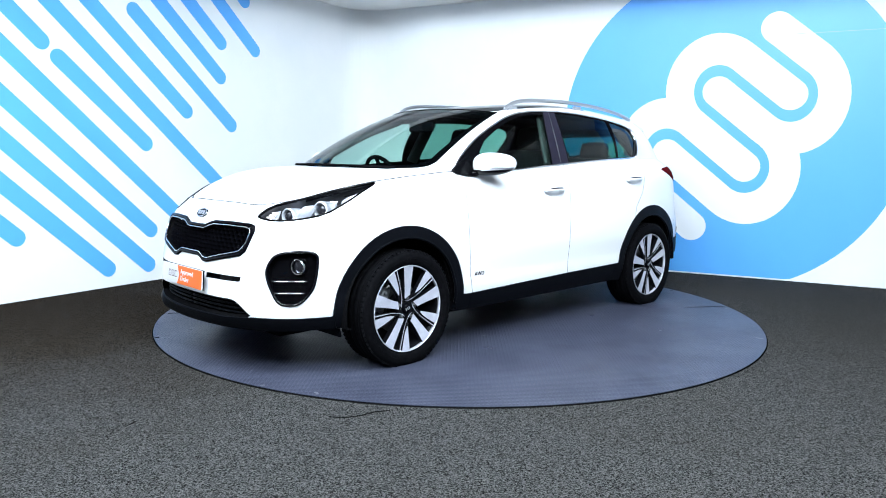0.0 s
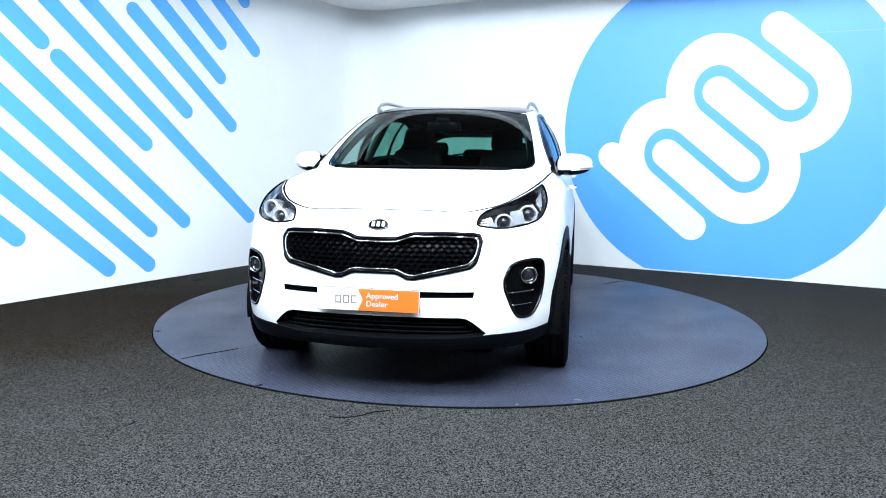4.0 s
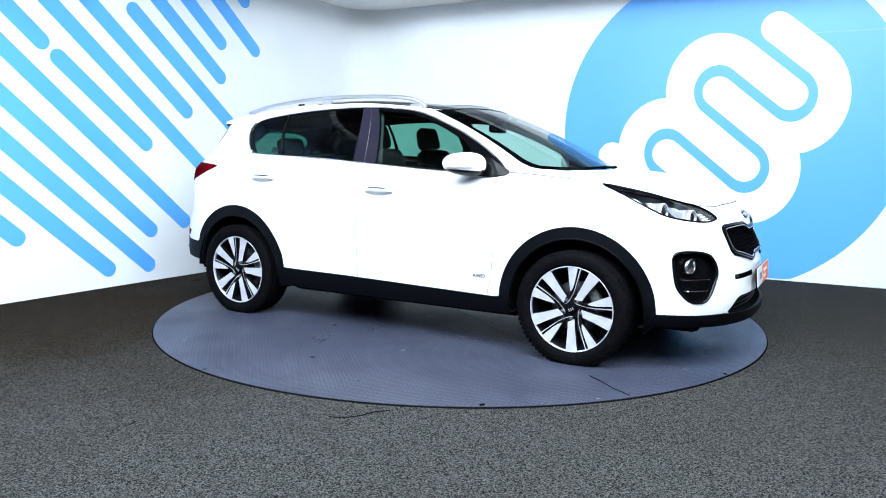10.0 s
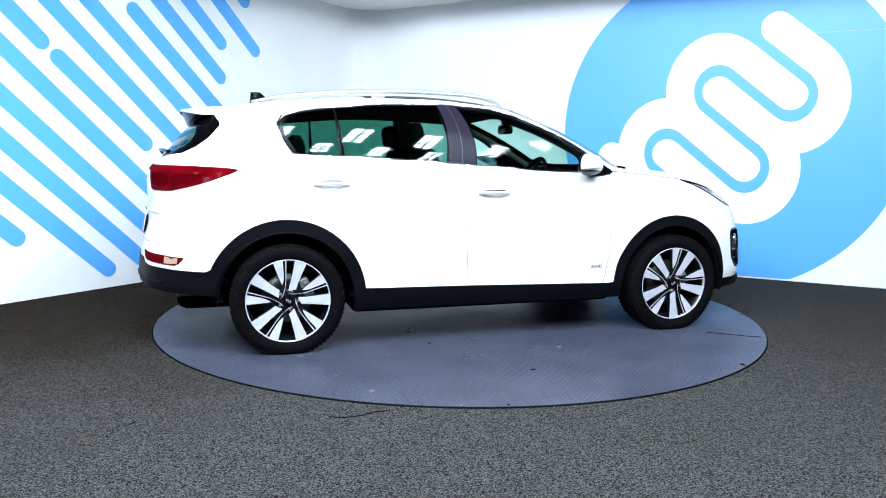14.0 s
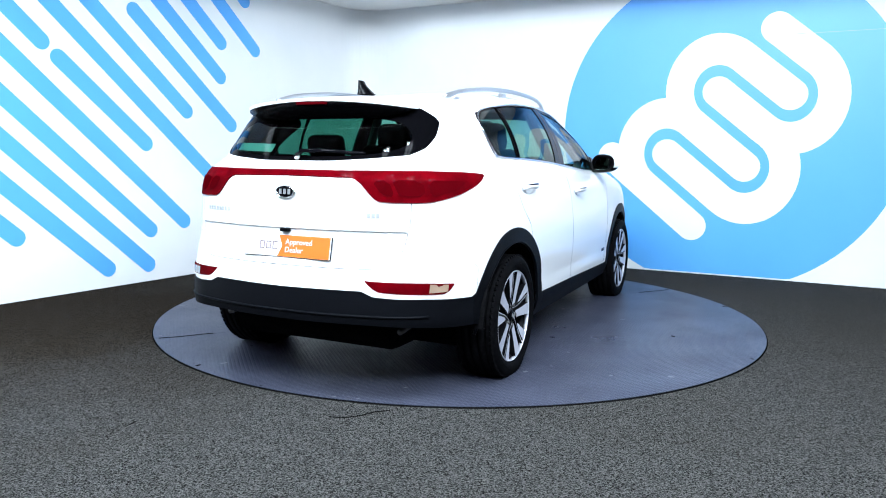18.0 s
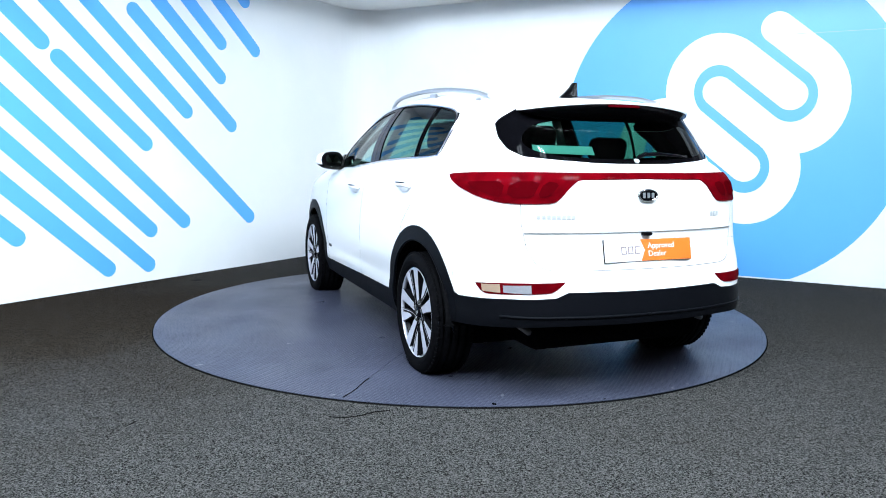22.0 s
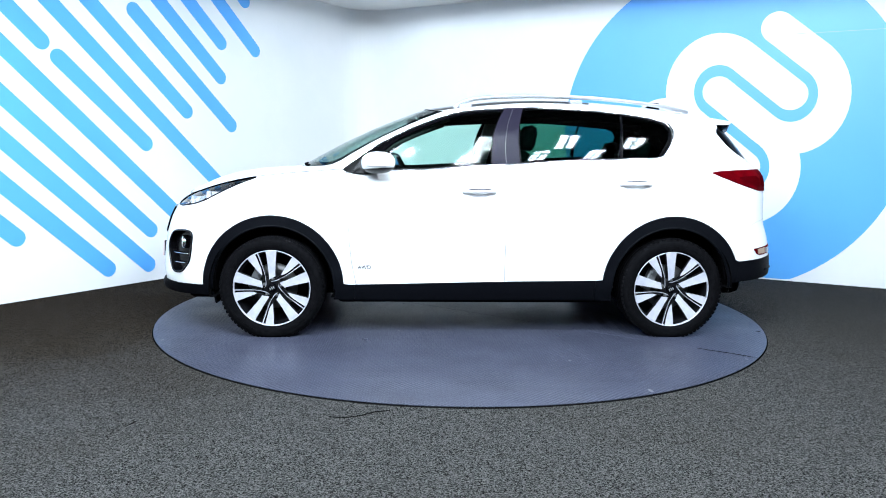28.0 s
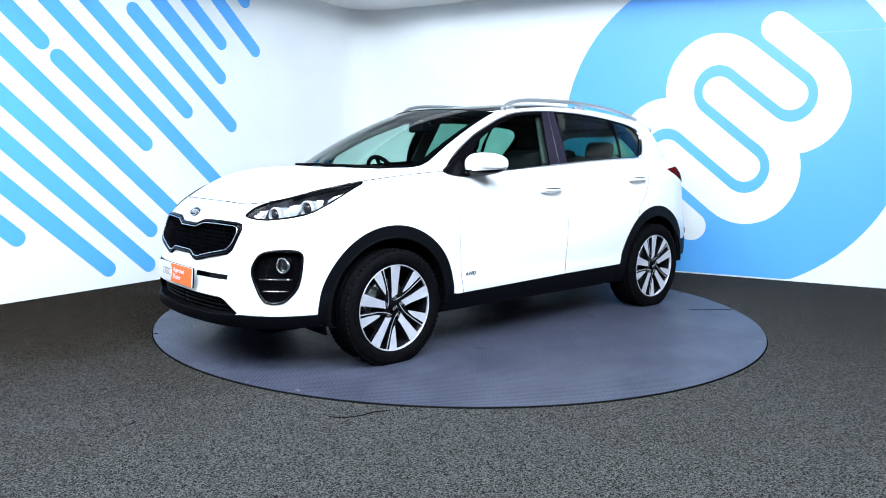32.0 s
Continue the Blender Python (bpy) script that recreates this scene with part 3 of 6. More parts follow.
DARK_CHROME = material("dark_chrome", (0.10, 0.10, 0.12), 0.2, 0.9)
CALIPER = material("brake_caliper", (0.32, 0.33, 0.34), 0.45, 0.5)
PLATE_WHITE = material("plate_white", (0.60, 0.59, 0.61), 0.35)
PLATE_ORANGE = material("plate_orange", (0.80, 0.13, 0.008), 0.5)
PLATE_GREY = material("plate_grey", (0.16, 0.12, 0.13), 0.5)


def glass(name, tint, gloss=0.024):
    m = bpy.data.materials.new(name)
    m.use_nodes = True
    t = m.node_tree
    t.nodes.remove(t.nodes["Principled BSDF"])
    clear, shine = t.nodes.new("ShaderNodeBsdfTransparent"), t.nodes.new("ShaderNodeBsdfGlossy")
    clear.inputs["Color"].default_value = (*tint, 1)
    shine.inputs["Roughness"].default_value = 0.01
    mix, facing = t.nodes.new("ShaderNodeMixShader"), t.nodes.new("ShaderNodeLayerWeight")
    facing.inputs["Blend"].default_value = 0.5
    steep, scale = t.nodes.new("ShaderNodeMath"), t.nodes.new("ShaderNodeMath")
    steep.operation, scale.operation = "POWER", "MULTIPLY_ADD"
    steep.inputs[1].default_value, scale.inputs[1].default_value, scale.inputs[2].default_value = 5.0, 1 - gloss, gloss
    t.links.new(facing.outputs["Facing"], steep.inputs[0])
    t.links.new(steep.outputs[0], scale.inputs[0])
    t.links.new(scale.outputs[0], mix.inputs[0])
    t.links.new(clear.outputs[0], mix.inputs[1])
    t.links.new(shine.outputs[0], mix.inputs[2])
    t.links.new(mix.outputs[0], t.nodes["Material Output"].inputs["Surface"])
    return m


FRONT_GLASS = glass("green_glass", (0.66, 0.86, 0.79))
REAR_GLASS = glass("privacy_glass", (0.17, 0.40, 0.33))
SCREEN_GLASS = glass("screen_glass", (0.58, 0.75, 0.70))
LENS_GLASS = glass("lens_glass", (0.93, 0.94, 0.95))
ROOF_GLASS = material("roof_glass", (0.006, 0.0055, 0.006), 0.10, Specular_IOR_Level=0.12)

car = new("car")
tagged(car, "white compact SUV with black cladding and ten-spoke alloy wheels", "car")


# ---- car: panels cut from the surface ----
def chaikin(pts, rounds=2, closed=True):
    for _ in range(rounds):
        out = []
        n = len(pts)
        for i in range(n if closed else n - 1):
            a, b = pts[i], pts[(i + 1) % n]
            out += [(0.75 * a[0] + 0.25 * b[0], 0.75 * a[1] + 0.25 * b[1]), (0.25 * a[0] + 0.75 * b[0], 0.25 * a[1] + 0.75 * b[1])]
        if not closed:
            out = [pts[0], *out, pts[-1]]
        pts = out
    return pts


def resample(pts, step, closed=True):
    out = []
    n = len(pts)
    for i in range(n if closed else n - 1):
        a, b = pts[i], pts[(i + 1) % n]
        k = max(1, math.ceil(math.hypot(b[0] - a[0], b[1] - a[1]) / step))
        out += [(a[0] + (b[0] - a[0]) * j / k, a[1] + (b[1] - a[1]) * j / k) for j in range(k)]
    if not closed:
        out.append(pts[-1])
    return out


def ribbon(pts, width):
    """A thin closed outline along an open line."""
    left, right = [], []
    for i, p in enumerate(pts):
        a, b = pts[max(0, i - 1)], pts[min(len(pts) - 1, i + 1)]
        dx, dy = b[0] - a[0], b[1] - a[1]
        q = math.hypot(dx, dy)
        nx, ny = -dy / q * width / 2, dx / q * width / 2
        left.append((p[0] + nx, p[1] + ny))
        right.append((p[0] - nx, p[1] - ny))
    return left + right[::-1]


def in_poly(px, py, poly):
    """Which of many points lie inside an outline."""
    poly = np.asarray(poly)
    x0, y0 = poly[:, 0], poly[:, 1]
    x1, y1 = np.roll(x0, -1), np.roll(y0, -1)
    hit = np.zeros(px.shape, bool)
    for a, b, c, d in zip(x0, y0, x1, y1):
        if b == d:
            continue
        cross = ((b > py) != (d > py)) & (px < (c - a) * (py - b) / (d - b) + a)
        hit ^= cross
    return hit


def near_line(px, py, poly, reach):
    poly = np.asarray(poly)
    hit = np.zeros(px.shape, bool)
    for (a, b), (c, d) in zip(poly, np.roll(poly, -1, axis=0)):
        l2 = max((c - a) ** 2 + (d - b) ** 2, 1e-12)
        t = np.clip(((px - a) * (c - a) + (py - b) * (d - b)) / l2, 0, 1)
        hit |= (px - a - t * (c - a)) ** 2 + (py - b - t * (d - b)) ** 2 < reach * reach
    return hit


def carve(outlines, gu, gv):
    """Triangles over a flat domain whose edges follow all the outlines. Gives 2D points and triangles."""
    px, py = np.meshgrid(gu, gv, indexing="ij")
    px, py = px.ravel(), py.ravel()
    keep = np.ones(px.shape, bool)
    reach = 0.35 * min(gu[1] - gu[0], gv[1] - gv[0])
    verts, edges = [], []
    for poly in outlines:
        base = len(verts)
        verts += [Vector(p) for p in poly]
        edges += [(base + i, base + (i + 1) % len(poly)) for i in range(len(poly))]
        keep &= ~near_line(px, py, poly, reach)
    verts += [Vector(p) for p in zip(px[keep], py[keep])]
    v2, _, faces, *_ = geometry.delaunay_2d_cdt(verts, edges, [], 0, 1e-6)
    return np.array([tuple(v) for v in v2]), np.array([tuple(f) for f in faces if len(f) == 3])


def lift(surface, pts):
    """3D points and outward normals of a surface at 2D points."""
    u, v = pts[:, 0], pts[:, 1]
    e = 2e-3
    p = surface(u, v)
    n = np.cross(surface(u + e, v) - surface(u - e, v), surface(u, v + e) - surface(u, v - e))
    ln = np.linalg.norm(n, axis=1, keepdims=True)
    n = n / np.maximum(ln, 1e-12)
    mid = np.array([0.0, 0, 0.75]) + p * np.array([0.72, 0, 0])
    flip = ((p - mid) * n).sum(1) < 0
    n[flip] *= -1
    return p, n


def shell(name, p, n, tris, mat, parent, sides=(1,), depth=0.0, thick=0.012, inner=None, label=""):
    """One panel: its outer skin sunk by depth, walls round its edge, and for depth 0 an inner skin."""
    used = np.unique(tris)
    index = -np.ones(len(p), int)
    index[used] = np.arange(len(used))
    tri = index[tris]
    q, m = p[used], n[used]
    face_n = np.cross(q[tri[:, 1]] - q[tri[:, 0]], q[tri[:, 2]] - q[tri[:, 0]])
    wrong = (face_n * m[tri[:, 0]]).sum(1) < 0
    tri[wrong] = tri[wrong][:, ::-1]
    seen = {}
    for a, b, c in tri:
        for e in ((a, b), (b, c), (c, a)):
            seen[e] = seen.get(e, 0) + 1
    rim = [e for e in seen if (e[1], e[0]) not in seen]
    verts, faces, slots, normals, smooth = [], [], [], [], []
    middle = np.abs(q[:, 1]) < 1e-6
    for side in sides:
        mir = np.array([1, side, 1])
        base = len(verts)
        # skip the rim along the middle where two halves meet
        edge = [e for e in rim if len(sides) == 1 or abs(q[e[0]][1]) + abs(q[e[1]][1]) > 2e-3]
        outer = (q - m * depth) * mir
        verts += outer.tolist()
        normals += (m * mir).tolist()
        order = (0, 1, 2) if side > 0 else (2, 1, 0)
        faces += [(base + t[order[0]], base + t[order[1]], base + t[order[2]]) for t in tri]
        slots += [0] * len(tri)
        smooth += [True] * len(tri)
        if depth:
            top, low = q * mir, outer
        else:
            top, low = outer, (q - m * thick) * mir
            b2 = len(verts)
            verts += low.tolist()
            normals += (-m * mir).tolist()
            faces += [(b2 + t[order[2]], b2 + t[order[1]], b2 + t[order[0]]) for t in tri]
            slots += [1 if inner else 0] * len(tri)
            smooth += [True] * len(tri)
        for a, b in edge:
            k = len(verts)
            verts += [top[a].tolist(), top[b].tolist(), low[b].tolist(), low[a].tolist()]
            normals += [(0, 0, 0)] * 4
            f = (k, k + 3, k + 2, k + 1) if (side > 0) != bool(depth) else (k, k + 1, k + 2, k + 3)
            faces.append(f)
            slots.append(1 if inner and not depth else 0)
            smooth.append(False)
    if len(sides) == 2 and middle.any():
        # both halves share the corners on the middle line
        per = len(verts) // 2
        layers = 1 if depth else 2
        twin = {per + k * len(q) + i: k * len(q) + i for k in range(layers) for i in np.flatnonzero(middle)}
        faces = [tuple(twin.get(i, i) for i in f) for f in faces]
    me = bpy.data.meshes.new(name)
    me.from_pydata(verts, [], faces)
    me.materials.append(mat)
    if inner:
        me.materials.append(inner)
    me.polygons.foreach_set("use_smooth", smooth)
    me.polygons.foreach_set("material_index", slots)
    me.update()
    me.normals_split_custom_set_from_vertices(normals)
    ob = new(name, me)
    ob.parent = parent
    if label:
        tagged(ob, label)
    return ob


def u_of(x, z):
    """Where round the plan the flank stands at this x and height."""
    a, b = 0.3, U_END - 0.3
    for _ in range(40):
        c = (a + b) / 2
        if lower(c, z)[0] > x:
            a = c
        else:
            b = c
    return (a + b) / 2


def flank(pts):
    return [(u_of(x, z), z) for x, z in pts]


def arch(cx, cz, rx, rz, a0, a1, steps):
    return [(cx + rx * math.cos(q), cz + rz * math.sin(q)) for q in (radians(a0 + (a1 - a0) * i / steps) for i in range(steps + 1))]


AXLE_F, AXLE_R, HUB_Z = 1.335, -1.342, 0.335
EDGE = 0.004
HEADLAMP = chaikin([(1.20, 1.060), (1.13, 1.064), (.83, 1.008), (.63, .958), (.535, .928), (.500, .878), (.52, .868), (.63, .856), (.766, .868), (.892, .895), (.978, .950), (1.09, 1.019)], 1)
FOG = chaikin([(.92, .69), (.837, .702), (.70, .69), (.663, .64), (.652, .583), (.69, .509), (.738, .425), (.782, .412), (.85, .418), (.90, .465), (.928, .515), (.928, .62)], 2)
GRILLE = [(0, .796), (.10, .796), (.145, .812), (.185, .823), (.33, .826), (.475, .822), (.505, .815), (.515, .79), (.505, .74), (.49, .705), (.465, .682), (.33, .655), (.20, .626), (.165, .628), (.12, .650), (.10, .654), (0, .654)]
SLIT = [(.215, .526), (.50, .528), (.503, .556), (.215, .556)]
INTAKE = [(0, .325), (0, .432), (.44, .430), (.47, .424), (.50, .408), (.575, .348), (.56, .338), (.40, .329)]
CLAD_TOP = ([(0, .325), (.40, .329), (.56, .338), (.60, .341), (.79, .340), (1.03, .344)]
            + flank(arch(AXLE_F - .001, .347, .470, .470, 4, 178, 30)) + flank([(.83, .358), (.6, .364), (.2, .374), (-.25, .385), (-.7, .391), (-.845, .394)])
            + flank(arch(AXLE_R - .003, .345, .479, .484, 6, 157, 28)) + [(4.66, .520), (4.80, .527), (4.95, .536), (5.10, .539), (5.20, .545), (5.26, .570), (5.45, .570), (U_END, .567)])
WELL_F = flank(arch(AXLE_F, .337, .411, .411, -40, 220, 36))
WELL_R = flank(arch(AXLE_R, .340, .411, .411, -40, 220, 36))
TAIL_LAMP = chaikin([(4.47, 1.114), (4.52, 1.126), (4.75, 1.136), (5.0, 1.140), (5.20, 1.140), (5.33, 1.139), (5.33, 1.110), (5.285, 1.098), (5.232, 1.03), (5.20, 1.000), (5.16, .993), (4.95, .991), (4.87, 1.004), (4.72, 1.035)], 1)
TAIL_BAR = [(5.30, 1.106), (5.30, 1.1385), (U_END, 1.139), (U_END, 1.112)]
REFLECTOR = chaikin([(4.79, .60), (4.80, .603), (4.98, .615), (5.23, .618), (5.252, .622), (5.235, .605), (5.19, .573), (5.15, .566), (4.90, .556), (4.83, .556)], 1)
BOTTOM = [(0, .278), (.5, .282), (.88, .276), (1.1, .270), (1.25, .255), (1.9, .254), (2.6, .254), (3.6, .258), (4.2, .262), (4.36, .32), (4.48, .362), (4.62, .375), (4.75, .384), (4.9, .395), (5.05, .404), (5.2, .408), (U_END, .408)]

def up(line):
    """Runs a seam's first end on above the shoulder."""
    return [(line[0][0], 1.30), *line]


SEAMS = [up(flank([(.845, 1.08), (.84, 1.0), (.833, .80), (.825, .65), (.81, .50), (.775, .33)])), up(flank([(-.235, 1.10), (-.225, 1.0), (-.21, .7), (-.205, .35)])),
         up(flank([(-1.275, 1.15), (-1.262, 1.05), (-1.20, .93), (-1.10, .83), (-1.06, .70)])),
         [(.90, .925), (.93, .83), (.985, .78), (1.13, .745), (1.19, .655), (1.20, .58), (1.24, .47)],
         [(5.02, 1.02), (5.04, .90), (5.055, .853), (5.075, .777), (5.11, .71), (5.145, .685), (5.19, .674), (5.40, .672), (U_END, .671)],
         [(4.62, .47), (4.63, .66), (4.72, .73), (4.86, .78), (5.09, .80)], [(4.995, 1.30), (5.0, 1.16), (5.0, 1.12)], [(1.15, 1.30), (1.15, 1.10), (1.14, 1.05)]]
CLAD_CUTS = [[(1.045, .42), (1.045, .15)], flank([(.795, .46), (.795, .18)]), flank([(-.82, .46), (-.82, .18)]), [(4.64, .60), (4.64, .15)]]


def build_lower():
    grid_u = np.linspace(0, U_END, 190)[1:-1]
    grid_v = np.linspace(.20, 1.2, 36)
    top = [(u, sh_z(u) - (EDGE if u < U_PILLAR else .0005)) for u in np.linspace(0, U_END, 240)]
    hem = curve([p[0] for p in BOTTOM], [p[1] for p in BOTTOM])
    low = [(u, float(hem(u))) for u in np.linspace(0, U_END, 150)]
    domain = resample(top + low[::-1], .03)

    def cap(poly):
        return [(u, min(z, float(sh_z(u)) - 0.007)) for u, z in poly]
    polys = {"headlamp": cap(HEADLAMP), "fog": FOG, "grille": GRILLE, "slit": SLIT, "intake": INTAKE, "tail": TAIL_LAMP, "bar": TAIL_BAR, "reflector": REFLECTOR}
    polys = {k: resample(v, .02) for k, v in polys.items()}
    clad = resample([*CLAD_TOP], .02, False)
    clad_poly = clad + [(U_END, .1), (0, .1)]
    seams = [ribbon(resample(s, .025, False), w) for s, w in zip(SEAMS, (.0032, .0032, .003, .0015, .003, .0012, .002, .0015))]
    cuts = [ribbon(resample(s, .025, False), .002) for s in CLAD_CUTS]
    lines = [domain, *polys.values(), resample(WELL_F, .02, False), resample(WELL_R, .02, False), *seams, *cuts]
    # the cladding's edge is one open line: it goes in there and back
    pts, tris = carve(lines + [clad_poly], grid_u, grid_v)
    c = pts[tris].mean(1)
    cu, cv = c[:, 0], c[:, 1]
    label = np.full(len(tris), "white", dtype=object)
    label[in_poly(cu, cv, clad_poly)] = "clad"
    for s in seams:
        label[in_poly(cu, cv, s) & (label == "white")] = "gap"
    for s in cuts:
        label[in_poly(cu, cv, s) & (label == "clad")] = "gap"
    for k, poly in polys.items():
        label[in_poly(cu, cv, poly)] = k
    label[~in_poly(cu, cv, domain) | in_poly(cu, cv, WELL_F) | in_poly(cu, cv, WELL_R)] = "out"
    pts = np.clip(pts, [0, 0], [U_END, 2])
    p, n = lift(lower, pts)
    p[(pts[:, 0] < 1e-6) | (pts[:, 0] > U_END - 1e-6), 1] = 0
    mid = (pts[:, 0] < 1e-6) | (pts[:, 0] > U_END - 1e-6)
    n[mid, 1] = 0
    return pts, p, n, tris, label


def pieces_of(tris):
    """Groups triangles that hang together by their corners."""
    root = {}

    def find(a):
        while root.setdefault(a, a) != a:
            root[a] = root[root[a]]
            a = root[a]
        return a
    for a, b, c in tris:
        root[find(a)] = find(b)
        root[find(b)] = find(c)
    groups = {}
    for i, t in enumerate(tris):
        groups.setdefault(find(t[0]), []).append(i)
    return [tris[g] for g in groups.values()]


def on_surface(surface, u, v, out=0.0, side=1):
    p, n = lift(surface, np.array([[u, v]]))
    q = (p[0] + n[0] * out) * [1, side, 1]
    return Vector(q), Vector(n[0] * [1, side, 1])


def frame_on(surface, u, v, out=0.0, side=1):
    """A pose on a surface, z outwards, y upwards."""
    q, n = on_surface(surface, u, v, out, side)
    x = Vector((0, 0, 1)).cross(n).normalized()
    y = n.cross(x)
    return Matrix.Translation(q) @ Matrix((x, y, n)).transposed().to_4x4()


def bead(name, surface, outline, radius, mat, parent, out=0.0, sides=(1,), closed=True, label="", flat=1.0):
    """A bar along an outline on a surface."""
    bm = bmesh.new()
    for side in sides:
        p, n = lift(surface, np.array(outline))
        tube(bm, (p + n * out) * [1, side, 1], radius, 7, closed, flat)
    bmesh.ops.recalc_face_normals(bm, faces=bm.faces)
    return part(name, bm, mat, parent, label, True)


pts, low_p, low_n, low_tris, low_label = build_lower()
white_parts = {}
for group in pieces_of(low_tris[low_label == "white"]):
    if len(group) < 6:
        continue
    q = low_p[np.unique(group)].mean(0)
    span = low_p[np.unique(group)]
    if q[0] > 0 and span[:, 1].min() < .05:
        name, sides = "front_bumper", (1, -1)
    elif span[:, 1].min() < .05:
        name, sides = ("tailgate" if q[2] > .68 else "rear_bumper"), (1, -1)
    elif q[0] > .85:
        name, sides = "front_wing", (1,)
    elif q[0] > -.2:
        name, sides = "front_door", (1,)
    elif q[0] > -1.1:
        name, sides = "rear_door", (1,)
    else:
        name, sides = "rear_quarter", (1,)
    for side in ((0,) if len(sides) == 2 else (1, -1)):
        if (name, side) in white_parts and len(group) < 40:
            continue
        ob = shell(name, low_p, low_n, group, PAINT, car, sides if side == 0 else (side,), inner=DARK_TRIM)
        white_parts[(name, side)] = ob


def region(name, key, mat, sides, depth=0.0, label="", parent=None, extra=0.0):
    got = []
    for s in ([sides] if len(sides) == 2 and sides[0] == 0 else [(x,) for x in sides]):
        s = (1, -1) if s[0] == 0 else s
        got.append(shell(name, low_p + low_n * extra, low_n, low_tris[low_label == key], mat, parent or car, s, depth, label=label))
    return got


for group in pieces_of(low_tris[low_label == "clad"]):
    q = low_p[np.unique(group)]
    if len(group) < 6:
        continue
    if q[:, 1].min() < .05:
        lead = smooth01((.345 - low_p[:, 2:3]) / .05) * smooth01((low_p[:, 0:1] - 1.75) / .3) * [.030, 0, -.006]
        shell("front_lip" if q[:, 0].mean() > 0 else "rear_skirt", low_p + low_n * .006 + lead, low_n, group, CLADDING, car, (1, -1), thick=.02, label="black plastic bumper skirt")
    else:
        for side in (1, -1):
            mid = q[:, 0].mean()
            shell("front_arch_trim" if mid > .78 else "rear_arch_trim" if mid < -.8 else "sill_cladding", low_p + low_n * .006, low_n, group, CLADDING, car, (side,), thick=.02, label="black plastic cladding")

for well_line in (WELL_F, WELL_R):
    for side in (1, -1):
        bead("arch_lip", lower, [p for p in resample(well_line, .03, False) if p[1] > .30], .009, CLADDING, car, -.001, (side,), False)
for z, r, mat in ((.450, .007, CLADDING),):
    bead("skirt_ridge", lower, [(u, z) for u in np.linspace(4.92, U_END, 24)], r, mat, car, .006, (1, -1), False)

# dark inner skin behind the gaps and panels
inner_sel = (low_label != "out") & (low_label != "grille") & (low_label != "headlamp") & (low_label != "fog") & (low_label != "intake")
shell("inner_body", low_p - low_n * .05, low_n, low_tris[inner_sel], DARK_TRIM, car, (1, -1), thick=.006)

# ---- car: bonnet and roof ----


def edge_head(w):
    return np.stack([f(w) for f in head], -1)


def edge_foot(w):
    return np.stack([f(w) for f in foot], -1)


def cap_grid(name, grid, mat, parent, rows=None, label="", thick=0.02, inner=None):
    """A cap of both halves, from a grid of points whose first column is the middle."""
    g = grid if rows is None else grid[rows[0]:rows[1]]
    full = np.concatenate([g[:, :0:-1] * [1, -1, 1], g], 1)
    r, c = full.shape[:2]
    v = full.reshape(-1, 3)
    tris = np.array([t for i in range(r - 1) for j in range(c - 1) for t in ((i * c + j, i * c + j + 1, (i + 1) * c + j + 1), (i * c + j, (i + 1) * c + j + 1, (i + 1) * c + j))])
    n = np.zeros_like(v)
    fn = np.cross(v[tris[:, 1]] - v[tris[:, 0]], v[tris[:, 2]] - v[tris[:, 0]])
    for k in range(3):
        np.add.at(n, tris[:, k], fn)
    n[n[:, 2] < 0] *= -1
    n /= np.maximum(np.linalg.norm(n, axis=1, keepdims=True), 1e-12)
    return shell(name, v, n, tris, mat, parent, (1,), 0.0, thick, inner, label)


bonnet_grid = coons(lambda t: shoulder(t * U_CORNER), lambda t: edge_foot(t * W_PILLAR), lambda t: shoulder(U_CORNER + t * (U_PILLAR - U_CORNER)), 34, 30,
                    lambda s: .03 * 4 * s * (1 - s))
# two soft ridges run up the bonnet
_r = np.linspace(0, 1, 30)[None, :]
_l = np.linspace(0, 1, 34)[:, None]
bonnet_grid[..., 2] += .012 * np.exp(-((_r - .62) / .12) ** 2) * np.sin(np.pi * _l) - .004 * np.exp(-((_r) / .4) ** 2) * np.sin(np.pi * _l)
_c = bonnet_grid.mean((0, 1)) * [1, 0, 1]
bonnet_grid = (bonnet_grid - _c) * [.9955, .9935, 1] + _c
bonnet_grid[:, 0, 1] = 0
cap_grid("bonnet", bonnet_grid, PAINT, car, inner=DARK_TRIM)
for side, u0, u1 in ((1, .0, .47), (-1, .0, .47), (1, 1.22, U_PILLAR), (-1, 1.22, U_PILLAR)):
    bm = bmesh.new()
    tube(bm, (shoulder(np.linspace(u0, u1, 30)) - [0, 0, .0015]) * [1, side, 1], .0017, 6, False)
    part("bonnet_gap", bm, TRIM_BLACK, car, "dark shut line along the bonnet")
roof_grid = coons(lambda t: edge_head(t * W_CORNER), lambda t: edge_head(W_END - t * (W_END - W_BACK)), lambda t: edge_head(W_CORNER + t * (W_BACK - W_CORNER)), 40, 26,
                  lambda s: .070 * 4 * s * (1 - s) * (1 - .2 * s))
inner_roof = roof_grid.copy()
# black glass in the front, white round it
split, edge_col = 22, 23
cap_grid("roof_rear", roof_grid, PAINT, car, (split, 40), inner=DARK_TRIM)


